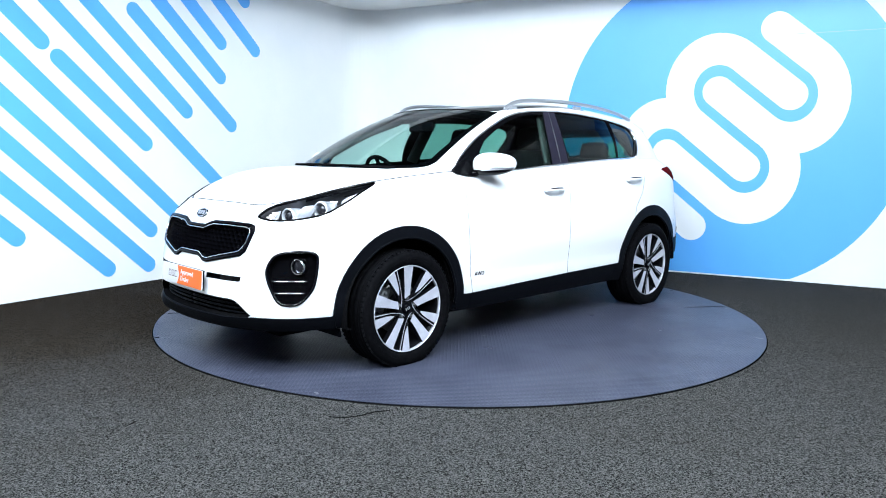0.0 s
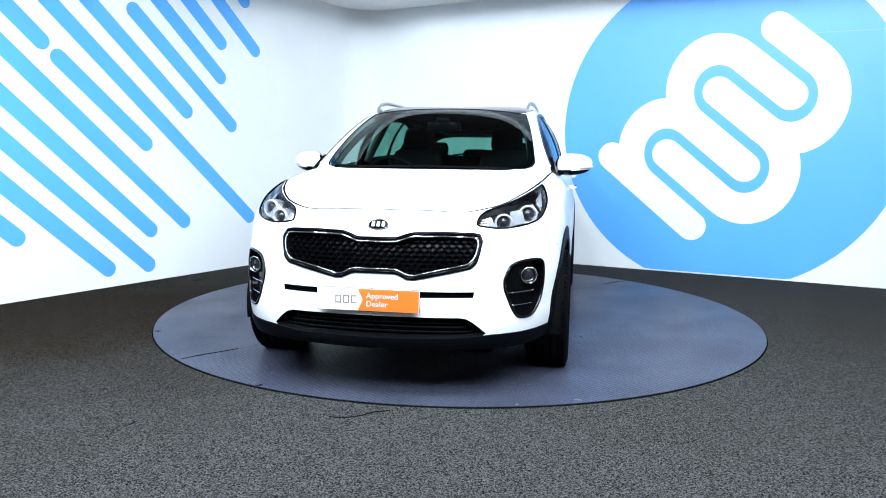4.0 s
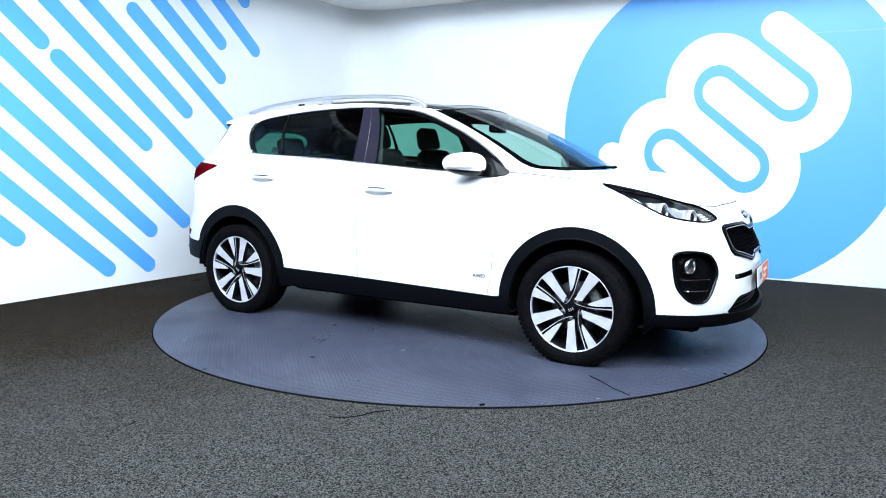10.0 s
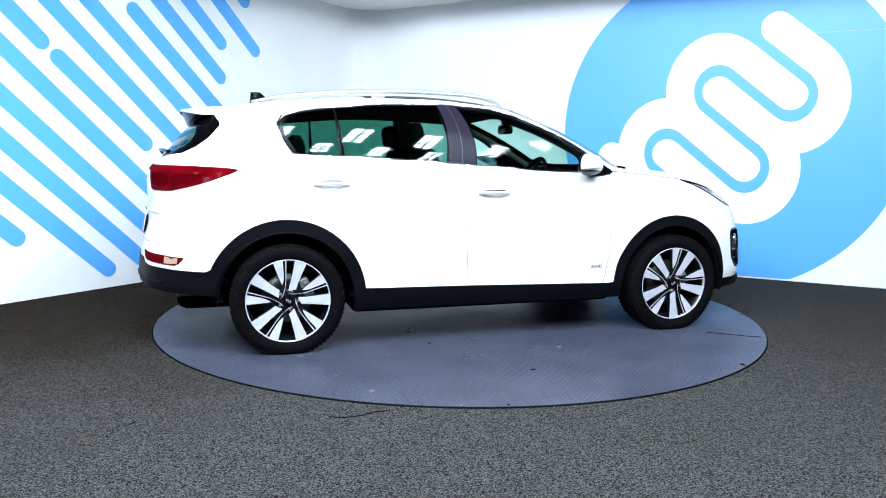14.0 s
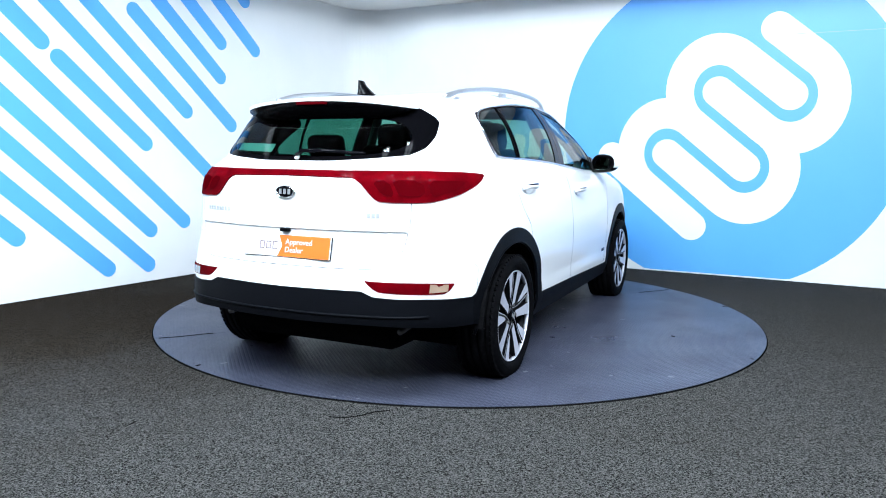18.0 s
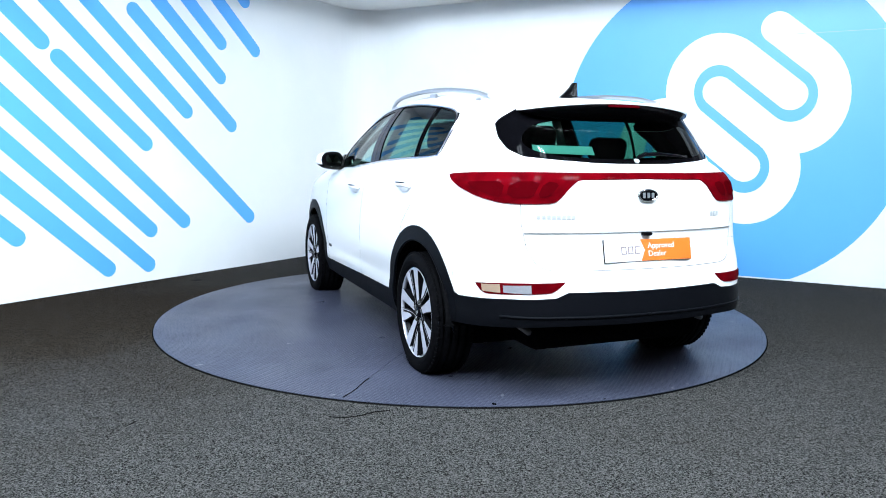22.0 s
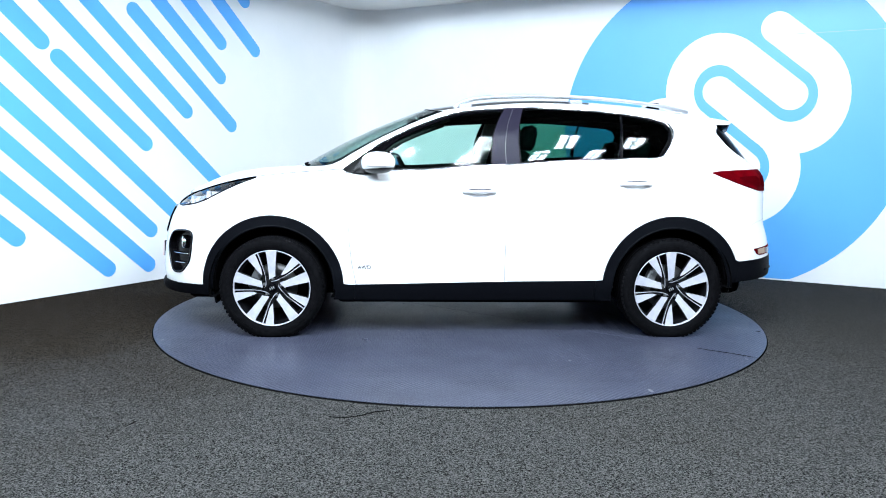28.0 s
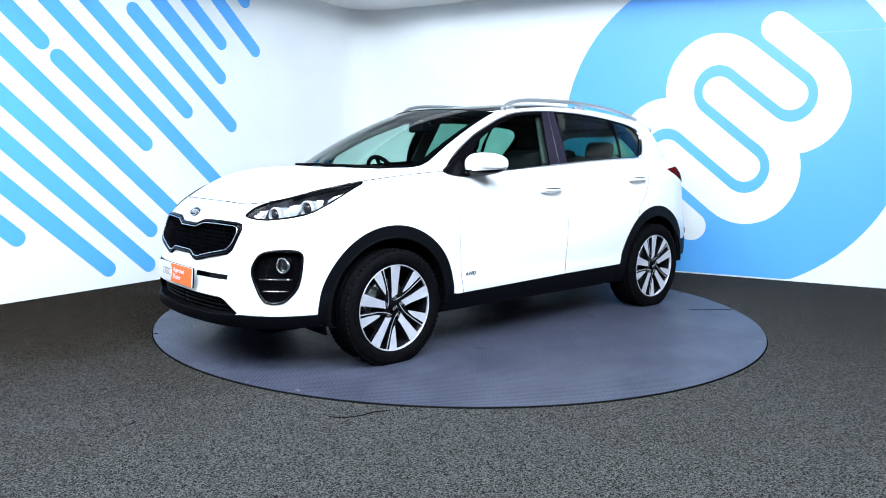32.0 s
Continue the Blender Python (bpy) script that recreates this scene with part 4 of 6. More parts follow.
def strip_grid(name, g, mat, label=""):
    for side in (1, -1):
        r, c = g.shape[:2]
        v = g.reshape(-1, 3)
        tris = np.array([t for i in range(r - 1) for j in range(c - 1) for t in ((i * c + j, i * c + j + 1, (i + 1) * c + j + 1), (i * c + j, (i + 1) * c + j + 1, (i + 1) * c + j))])
        n = np.zeros_like(v)
        fn = np.cross(v[tris[:, 1]] - v[tris[:, 0]], v[tris[:, 2]] - v[tris[:, 0]])
        for k in range(3):
            np.add.at(n, tris[:, k], fn)
        n[n[:, 2] < 0] *= -1
        n /= np.maximum(np.linalg.norm(n, axis=1, keepdims=True), 1e-12)
        shell(name, v, n, tris, mat, car, (side,), 0.0, .02, DARK_TRIM, label)


strip_grid("roof_side", roof_grid[:split + 1, edge_col:], PAINT)
cap_grid("roof_glass", roof_grid[:, :edge_col + 1], ROOF_GLASS, car, (0, split + 1), "black panoramic roof glass", inner=DARK_TRIM)

# ---- car: greenhouse ----
DLO = [(.815, .012), (.785, .215), (.775, .463), (.792, .676), (.825, .87), (.90, .945), (1.05, .962), (1.536, .952), (2.0, .919), (2.391, .845), (2.56, .79), (2.635, .70), (2.668, .56), (2.655, .40),
       (2.60, .10), (2.565, .016), (2.2, .012), (1.6, .012), (1.2, .012)]
PANE_F = [(.960, .04), (.868, .28), (.836, .45), (.846, .63), (.880, .80), (.945, .875), (1.06, .900), (1.311, .900), (1.552, .03)]
PANE_R = [(1.722, .03), (1.492, .932), (2.0, .895), (2.285, .848), (2.305, .035)]
PILLAR_B = [(1.308, .945), (1.560, .018), (1.714, .018), (1.484, .945)]
PANE_Q = [(2.318, .035), (2.300, .842), (2.39, .815), (2.54, .76), (2.61, .67), (2.638, .53), (2.622, .38), (2.545, .035)]
SCREEN = [(0, .012), (.30, .012), (.52, .012), (.63, .020), (.672, .045), (.692, .10), (.692, .56), (.692, 1.0), (0, 1.0)]
BACKLIGHT = [(W_END, .0), (3.5, .004), (3.308, .022), (3.16, .055), (3.092, .16), (3.04, .34), (3.012, .56), (3.03, .65), (3.085, .765), (3.14, .87), (3.21, .95), (3.30, .99), (3.40, 1.0), (W_END, 1.0)]

CLEAR_PART = chaikin([(W_END + .4, .06), (3.42, .07), (3.27, .10), (3.17, .20), (3.15, .36), (3.19, .54), (3.27, .64), (3.42, .68), (W_END + .4, .69)], 2)


def build_upper():
    grid_w = np.linspace(0, W_END, 130)[1:-1]
    grid_v = np.linspace(0, 1, 15)[1:-1]
    domain = resample([(0, 0), (W_END, 0), (W_END, 1), (0, 1)], .03)
    polys = {"trim": chaikin(DLO, 1), "post": PILLAR_B, "front": PANE_F, "rear": PANE_R, "quarter": PANE_Q, "screen": SCREEN, "border": BACKLIGHT, "back": CLEAR_PART}
    polys = {k: resample([(min(w, W_END), v) for w, v in q], .03) for k, q in polys.items()}
    p2, tris = carve([domain, *polys.values()], grid_w, grid_v)
    c = p2[tris].mean(1)
    label = np.full(len(tris), "white", dtype=object)
    for k, q in polys.items():
        label[in_poly(c[:, 0], c[:, 1], q)] = k
    label[~in_poly(c[:, 0], c[:, 1], domain)] = "out"
    p2 = np.clip(p2, 0, [W_END, 1])
    p, n = lift(upper, p2)
    mid = (p2[:, 0] < 1e-6) | (p2[:, 0] > W_END - 1e-6)
    p[mid, 1] = 0
    n[mid, 1] = 0
    return p, n, tris, label


up_p, up_n, up_tris, up_label = build_upper()
for group in pieces_of(up_tris[up_label == "white"]):
    if len(group) < 4:
        continue
    q = up_p[np.unique(group)]
    if q[:, 1].min() < .03:
        shell("scuttle" if q[:, 0].mean() > 0 else "tailgate_top", up_p, up_n, group, PAINT if q[:, 0].mean() < 0 else GLOSS_BLACK, car, (1, -1), inner=DARK_TRIM)
    else:
        for side in (1, -1):
            shell("body_pillar", up_p, up_n, group, PAINT, car, (side,), inner=DARK_TRIM)
for side in (1, -1):
    shell("window_surround", up_p, up_n, up_tris[up_label == "trim"], TRIM_BLACK, car, (side,), inner=DARK_TRIM, label="black window surround")
    shell("door_post", up_p, up_n, up_tris[up_label == "post"], PILLAR_FILM, car, (side,), inner=DARK_TRIM, label="dark grey door post")
    for key, name, mat in (("front", "front_window", FRONT_GLASS), ("rear", "rear_window", REAR_GLASS), ("quarter", "quarter_window", REAR_GLASS)):
        ob = shell(name, up_p - up_n * .004, up_n, up_tris[up_label == key], mat, car, (side,), depth=.0005, label="green-tinted window glass")
    bead("chrome_strip", upper, resample(chaikin(DLO, 1), .04), .0056, CHROME, car, .003, (side,), label="thin chrome strip round the side windows")
    bead("quarter_chrome", upper, [(2.640, .72), (2.666, .56), (2.655, .40), (2.628, .22), (2.600, .10), (2.572, .03)], .010, CHROME, car, .002, (side,), False, "broad chrome edge behind the quarter window")
    bead("post_joint", upper, [(1.396 + .241 * k / 9, .940 - .92 * k / 9) for k in range(10)], .0014, STEEL, car, .001, (side,), False, "thin joint between the door posts")
    bead("window_bar", upper, [(2.297, v) for v in np.linspace(.835, .04, 9)], .008, GLOSS_BLACK, car, .001, (side,), False)
shell("windscreen", up_p - up_n * .003, up_n, up_tris[up_label == "screen"], SCREEN_GLASS, car, (1, -1), depth=.0005, label="clear windscreen glass with a green tint")
shell("rear_screen", up_p - up_n * .003, up_n, up_tris[up_label == "back"], REAR_GLASS, car, (1, -1), depth=.0005, label="dark tinted rear screen")


def frit(name, surface, poly, width, out):
    """A black band printed along an open edge of the glass."""
    mid = resample(poly, .03, False)
    rib = ribbon(mid, width)
    for side in (1, -1):
        k = len(mid)
        p, n = lift(surface, np.clip(np.array(rib), 0, [W_END, 1]))
        q = (p + n * out) * [1, side, 1]
        left, right = q[:k], q[k:][::-1]
        mesh_object(name, np.concatenate([left, right, left - n[:k] * [1, side, 1] * .002, right - n[:k] * [1, side, 1] * .002]),
                    [(i, i + 1, k + i + 1, k + i) for i in range(k - 1)] + [(2 * k + i, 3 * k + i, 3 * k + i + 1, 2 * k + i + 1) for i in range(k - 1)], GLOSS_BLACK, car)


frit("screen_border", upper, [(.005, .035), (.30, .035), (.52, .037), (.61, .05), (.645, .085), (.667, .15), (.667, .56), (.665, .94), (.30, .955), (.005, .955)], .05, -.005)
shell("rear_screen_border", up_p - up_n * .003, up_n, up_tris[up_label == "border"], SCREEN_PRINT, car, (1, -1), thick=.004, label="black printed border of the rear screen")

_cw = np.linspace(3.20, 3.50, 12)
_cv = np.array([.16, .285])
_cp, _cn = lift(upper, np.array([(w, v) for v in _cv for w in _cw]))
_cq = _cp - _cn * .022
mesh_object("window_card", np.concatenate([_cq, _cq - _cn * .002]), [(i, i + 1, 13 + i, 12 + i) for i in range(11)] + [(24 + i, 36 + i, 37 + i, 25 + i) for i in range(11)], PLATE_WHITE, car)
tagged(bpy.data.objects["window_card"], "pale card lying inside the rear screen")

# ---- car: lamps, grille, openings ----
for side in (1, -1):
    lampbase = region("headlamp", "headlamp", LAMP_DARK, (side,), .10, "clear headlamp with twin round projectors and a dark housing")[0]
    cover = shell("lens", low_p, low_n, low_tris[low_label == "headlamp"], LENS_GLASS, lampbase, (side,), depth=.0006, label="clear glossy lens")
    cover.visible_shadow = False
    for (u, z), r in (((.845, .948), .050), ((.665, .914), .046)):
        m = frame_on(lower, u, z, -.046, side)
        fwd = Vector((1, side * .25, .02)).normalized()
        x = Vector((0, 0, 1)).cross(fwd).normalized()
        m = Matrix.Translation(m.translation) @ Matrix((x, fwd.cross(x), fwd)).transposed().to_4x4()
        bm = bmesh.new()
        lathe(bm, [(r * .76, 0), (r * .78, .024), (r * .88, .030), (r, .024), (r * 1.02, 0)], 28, m)
        lathe(bm, [(r * .6, -.075), (r * .92, -.06), (r * .97, -.004)], 28, m, False, False)
        part("projector_ring", bm, LAMP_RING, lampbase, "chrome ring", True)
        bm = bmesh.new()
        lathe(bm, [(r * .73, .0), (r * .70, .012), (r * .5, .024), (r * .25, .030), (0, .032)], 24, m)
        part("projector", bm, LAMP_LENS, lampbase, "clear projector lens", True)
    # reflector bowl outboard and the small turn lamp by the grille
    for outline in ([(.955, .948), (1.0, .978), (1.09, 1.028), (1.125, 1.042), (1.05, 1.028), (.97, 1.004), (.945, .985)], [(.862, .908), (.90, .921), (.930, .942), (.918, .985), (.872, .985)],
                    [(.535, .890), (.60, .876), (.615, .884), (.59, .930), (.553, .920)], [(.695, .880), (.80, .895), (.805, .965), (.72, .955)]):
        bm = bmesh.new()
        p, n = lift(lower, np.array(outline))
        q = (p - n * .03) * [1, side, 1]
        c = bm.verts.new(Vector(q.mean(0)) - Vector(n.mean(0) * [1, side, 1]) * .02)
        vs = [bm.verts.new(v) for v in q]
        for i in range(len(vs)):
            bm.faces.new((vs[i], vs[(i + 1) % len(vs)], c))
        part("reflector_bowl", bm, LAMP_INSIDE, lampbase, "silver reflector", True)
    bm = bmesh.new()
    for k in range(4):
        m = frame_on(lower, .545 + .004 * k, .895 + .012 * k - .012, -.035, side)
        box(bm, m.translation, (.055 - .006 * k, .008, .009), m.to_3x3(), .002)
    part("turn_lamp", bm, CLEAR_AMBER, lampbase, "pale amber turn lamp")
    bead("brow", lower, [(u, min(z, float(sh_z(u)) - .012)) for u, z in [(1.18, 1.052), (1.05, 1.036), (.93, 1.018), (.83, .997), (.72, .972)]], .006, GLOSS_BLACK, lampbase, -.012, (side,), False)
    bead("headlamp_rim", lower, resample([(u, min(z, float(sh_z(u)) - .009)) for u, z in HEADLAMP], .03), .0055, TRIM_BLACK, lampbase, 0, (side,))
    # fog lamp pocket
    fog = region("fog_lamp", "fog", TRIM_BLACK, (side,), .035, "gloss black fog lamp pocket with chrome blades")[0]
    bead("surround", lower, resample(FOG, .02), .008, RIM_BLACK, fog, 0, (side,))
    m = frame_on(lower, .83, .622, -.03, side)
    fwd = Vector((1, side * .35, 0)).normalized()
    x = Vector((0, 0, 1)).cross(fwd).normalized()
    m = Matrix.Translation(m.translation) @ Matrix((x, fwd.cross(x), fwd)).transposed().to_4x4()
    bm = bmesh.new()
    lathe(bm, [(.038, -.01), (.038, .022), (.040, .027), (.044, .022), (.046, -.01)], 26, m)
    part("fog_ring", bm, CHROME, fog, "chrome ring", True)
    bm = bmesh.new()
    lathe(bm, [(.037, 0), (.034, .010), (.02, .016), (0, .018)], 20, m)
    part("fog_bulb", bm, LAMP_LENS, fog, "dark clear fog lens", True)
    for z, u0, u1 in ((.542, .69, .885), (.478, .715, .875)):
        bead("blade", lower, [(u0 + (u1 - u0) * k / 6, z) for k in range(7)], .0038, CHROME, fog, -.012, (side,), False, "chrome blade", .7)
    # tail lamps
    tail_ob = region("tail_lamp", "tail", RED_LENS, (side,), 0, "glossy red wrap-round tail lamp", extra=.006)[0]
    for inset in ([(4.955, 1.094), (5.105, 1.098), (5.095, 1.055), (5.08, 1.020), (4.955, 1.018)], [(5.125, 1.098), (5.205, 1.090), (5.185, 1.050), (5.155, 1.024), (5.105, 1.020)],
                  [(4.68, 1.088), (4.80, 1.093), (4.93, 1.094), (4.93, 1.020), (4.87, 1.027), (4.76, 1.056)]):
        inset = chaikin(inset, 1)
        p, n = lift(lower, np.array(resample(inset, .02)))
        q = (p + n * .0085) * [1, side, 1]
        bm = bmesh.new()
        bm.faces.new([bm.verts.new(v) for v in q])
        bmesh.ops.triangulate(bm, faces=bm.faces)
        bmesh.ops.recalc_face_normals(bm, faces=bm.faces)
        part("lamp_chamber", bm, DEEP_RED, tail_ob)
    refl = region("bumper_reflector", "reflector", RED_LENS, (side,), 0, "red and clear reflector in the rear bumper", extra=.003)[0]
    for a, b, mat, nm in ((4.83, 4.93, AMBER, "amber_section"),) + (((4.945, 5.08, CLEAR_LENS, "reversing_section"),) if side > 0 else ()):
        p, n = lift(lower, np.array(resample([(a, .566), (a, .600), (b, .606), (b, .564)], .02)))
        q = (p + n * .0055) * [1, side, 1]
        bm = bmesh.new()
        bm.faces.new([bm.verts.new(v) for v in q])
        bmesh.ops.triangulate(bm, faces=bm.faces)
        bmesh.ops.recalc_face_normals(bm, faces=bm.faces)
        part(nm, bm, mat, refl)
region("tail_bar", "bar", RED_LENS, (0, 0), 0, "slim red bar between the tail lamps", extra=.006)
region("bumper_slit", "slit", GLOSS_BLACK, (1, -1), .02)
intake = region("lower_intake", "intake", DARK_TRIM, (0, 0), .07, "dark slatted lower air intake")[0]
for k in range(4):
    z = .345 + .024 * k
    bead("intake_slat", lower, [(u, z) for u in np.linspace(0, .52 - .035 * k, 14)], .006, CLADDING, intake, -.04, (1, -1), False)
grille = region("grille", "grille", DARK_TRIM, (0, 0), .045, "black honeycomb grille with a chrome outline")[0]


def both(poly):
    """A half outline that starts and ends in the middle, closed by its mirror image, as 3D points."""
    p, n = lift(lower, np.array(resample(poly, .02, False)))
    return np.concatenate([p, (p * [1, -1, 1])[-2:0:-1]]), np.concatenate([n, (n * [1, -1, 1])[-2:0:-1]])


for nm, r, out, grow, mat in (("grille_frame", .011, .001, .008, GLOSS_BLACK), ("grille_chrome", .0032, .007, -.006, CHROME)):
    p, n = both([(0.0 if u == 0 else u + grow * (1 if u > .3 else 0), z + grow * (1 if z > .73 else -1)) for u, z in GRILLE])
    bm = bmesh.new()
    tube(bm, p + n * out, r, 8, True)
    bmesh.ops.recalc_face_normals(bm, faces=bm.faces)
    part(nm, bm, mat, grille, "chrome outline" if mat is CHROME else "", True)


def honeycomb():
    bm = bmesh.new()
    gr = np.array(GRILLE)
    pitch = .033
    for row in range(11):
        z = .630 + row * pitch * .68
        for col in range(-17, 18):
            u = (col + (.5 if row % 2 else 0)) * pitch * 1.22
            if not in_poly(np.array([abs(u)]), np.array([z]), gr)[0]:
                continue
            side = 1 if u >= 0 else -1
            ring_o, ring_i, ring_b = [], [], []
            for k in range(6):
                q = math.pi / 6 + k * math.pi / 3
                for lst, r, dep in ((ring_o, pitch * .60, -.028), (ring_i, pitch * .46, -.022), (ring_b, pitch * .38, -.040)):
                    uu, zz = abs(u) + r * 1.08 * math.cos(q) * 1.0, z + r * .92 * math.sin(q)
                    pt, nn = lift(lower, np.array([[abs(uu), zz]]))
                    v = (pt[0] + nn[0] * dep) * [1, side * (1 if uu >= 0 else -1), 1]
                    lst.append(bm.verts.new(v))
            for k in range(6):
                j = (k + 1) % 6
                bm.faces.new((ring_o[k], ring_o[j], ring_i[j], ring_i[k]))
                bm.faces.new((ring_i[k], ring_i[j], ring_b[j], ring_b[k]))
            bm.faces.new(ring_b)
    bmesh.ops.recalc_face_normals(bm, faces=bm.faces)
    part("grille_mesh", bm, MESH_BLACK, grille, "black honeycomb mesh")


honeycomb()


def badge(name, place, rx, ry, parent, label):
    ob = new(name)
    bm = bmesh.new()
    m = place @ Matrix.Diagonal((rx, ry, 1, 1))
    lathe(bm, [(0, .010), (.80, .009), (.9, .004), (.92, 0)], 32, m)
    lathe(bm, [(.80, .006), (.84, .012), (.94, .012), (1.0, .004), (1.0, 0)], 32, m)
    base = bm.faces
    me = bpy.data.meshes.new(name)
    bmesh.ops.recalc_face_normals(bm, faces=bm.faces)
    for i, f in enumerate(bm.faces):
        f.smooth = True
        f.material_index = 1 if f.calc_center_median().length and i >= 32 * 3 + 1 else 0
    bm.to_mesh(me)
    bm.free()
    me.materials.append(GLOSS_BLACK)
    me.materials.append(CHROME)
    bpy.data.objects.remove(ob)
    ob = new(name, me)
    ob.parent = parent
    tagged(ob, label)
    # plain bars in place of the mark
    for k in (-1, 0, 1):
        bm = bmesh.new()
        box(bm, place @ Vector((k * rx * .42, 0, .011)), (rx * .22, ry * .8, .004), place.to_3x3())
        part("mark_bar", bm, SATIN, ob)


badge("front_badge", frame_on(lower, 0, .868, .001), .062, .032, car, "oval black badge with a chrome rim")
badge("rear_badge", frame_on(lower, U_END, 1.032, .001), .062, .032, car, "oval black badge with a chrome rim")


def bars(name, surface, u0, u1, z, h, count, side, mat=LETTER_GREY):
    bm = bmesh.new()
    for k in range(count):
        u = u0 + (u1 - u0) * (k + .5) / count
        m = frame_on(surface, u, z, .002, side)
        box(bm, m.translation, (abs(u1 - u0) / count * .72, h, .002), m.to_3x3(), .0008)
    part(name, bm, mat, car, "small chrome lettering, too small to read")


bars("tailgate_lettering", lower, 5.11, 5.31, .930, .022, 8, 1)
bars("tailgate_lettering", lower, 5.185, 5.255, .930, .024, 3, -1)


def lettering(name, words, size, place, mat, parent, depth=.0008, align="LEFT", spread=1.0):
    c = bpy.data.curves.new(name, "FONT")
    c.body, c.size, c.extrude, c.align_x, c.resolution_u = words, size, depth, align, 3
    c.space_character = spread
    tmp = bpy.data.objects.new(name, c)
    me = bpy.data.meshes.new_from_object(tmp)
    bpy.data.objects.remove(tmp)
    me.transform(place)
    me.materials.append(mat)
    ob = new(name, me)
    ob.parent = parent
    return ob


for side in (1, -1):
    u = u_of(.726, .474)
    m = frame_on(lower, u, .465, .003, side)
    tagged(lettering("door_lettering", "AWD", .036, m, DARK_CHROME, car, .0015, "CENTER", 1.0), "small chrome AWD badge")


def number_plate(place, parent, name, label):
    """A show plate: white, with an orange field that ends in a chevron."""
    w, h = .52, .111
    bm = bmesh.new()
    box(bm, place @ Vector((0, 0, .003)), (w, h, .006), place.to_3x3(), .002)
    plate = part(name, bm, PLATE_WHITE, parent, label)
    bm = bmesh.new()
    box(bm, place @ Vector((0, 0, -.004)), (w + .003, h + .004, .008), place.to_3x3(), .002)
    part("plate_holder", bm, GLOSS_BLACK, plate, "thin black plate holder")
    bm = bmesh.new()
    prism(bm, [(-.05, -h / 2 + .002), (w / 2 - .003, -h / 2 + .002), (w / 2 - .003, h / 2 - .002), (-.05, h / 2 - .002), (-.025, 0)], .0015, place @ Matrix.Translation((0, 0, .0062)))
    part("orange_field", bm, PLATE_ORANGE, plate, "orange field with a chevron edge")
    for k in range(3):
        bm = bmesh.new()
        for cx, cy, sx, sy in ((0, .017, .030, .005), (0, -.017, .030, .005), (-.0125, 0, .005, .03)) + (((.0125, 0, .005, .03),) if k != 2 else ()):
            box(bm, place @ Vector((-.150 + .040 * k + cx, cy, .0068)), (sx, sy, .001), place.to_3x3())
        part("mark_bar", bm, PLATE_GREY, plate)
    lettering("lettering", "Approved", .040, place @ Matrix.Translation((-.008, .008, .0085)), PLATE_WHITE, plate)
    lettering("lettering", "Dealer", .040, place @ Matrix.Translation((-.008, -.032, .0085)), PLATE_WHITE, plate)


number_plate(Matrix.Translation((2.232, -.018, .512)) @ Matrix(((0, 0, 1), (1, 0, 0), (0, 1, 0))).to_4x4() @ pose(0, 0, .022, -4, 0, 0), car, "number_plate", "white and orange dealer plate on the front bumper")
number_plate(Matrix.Translation((-2.176, -.012, .762)) @ Matrix(((0, 0, -1), (-1, 0, 0), (0, 1, 0))).to_4x4() @ pose(0, 0, .012, -12, 0, 0), car, "number_plate", "white and orange dealer plate on the tailgate")
# plate recess lip and camera on the tailgate
bead("tailgate_lip", lower, [(u, .856) for u in np.linspace(5.06, U_END, 20)], .012, PAINT, car, -.002, (1, -1), False, flat=.6)
bm = bmesh.new()
box(bm, (-2.185, .0, .843), (.03, .05, .018), None, .004)
part("rear_camera", bm, GLOSS_BLACK, car)

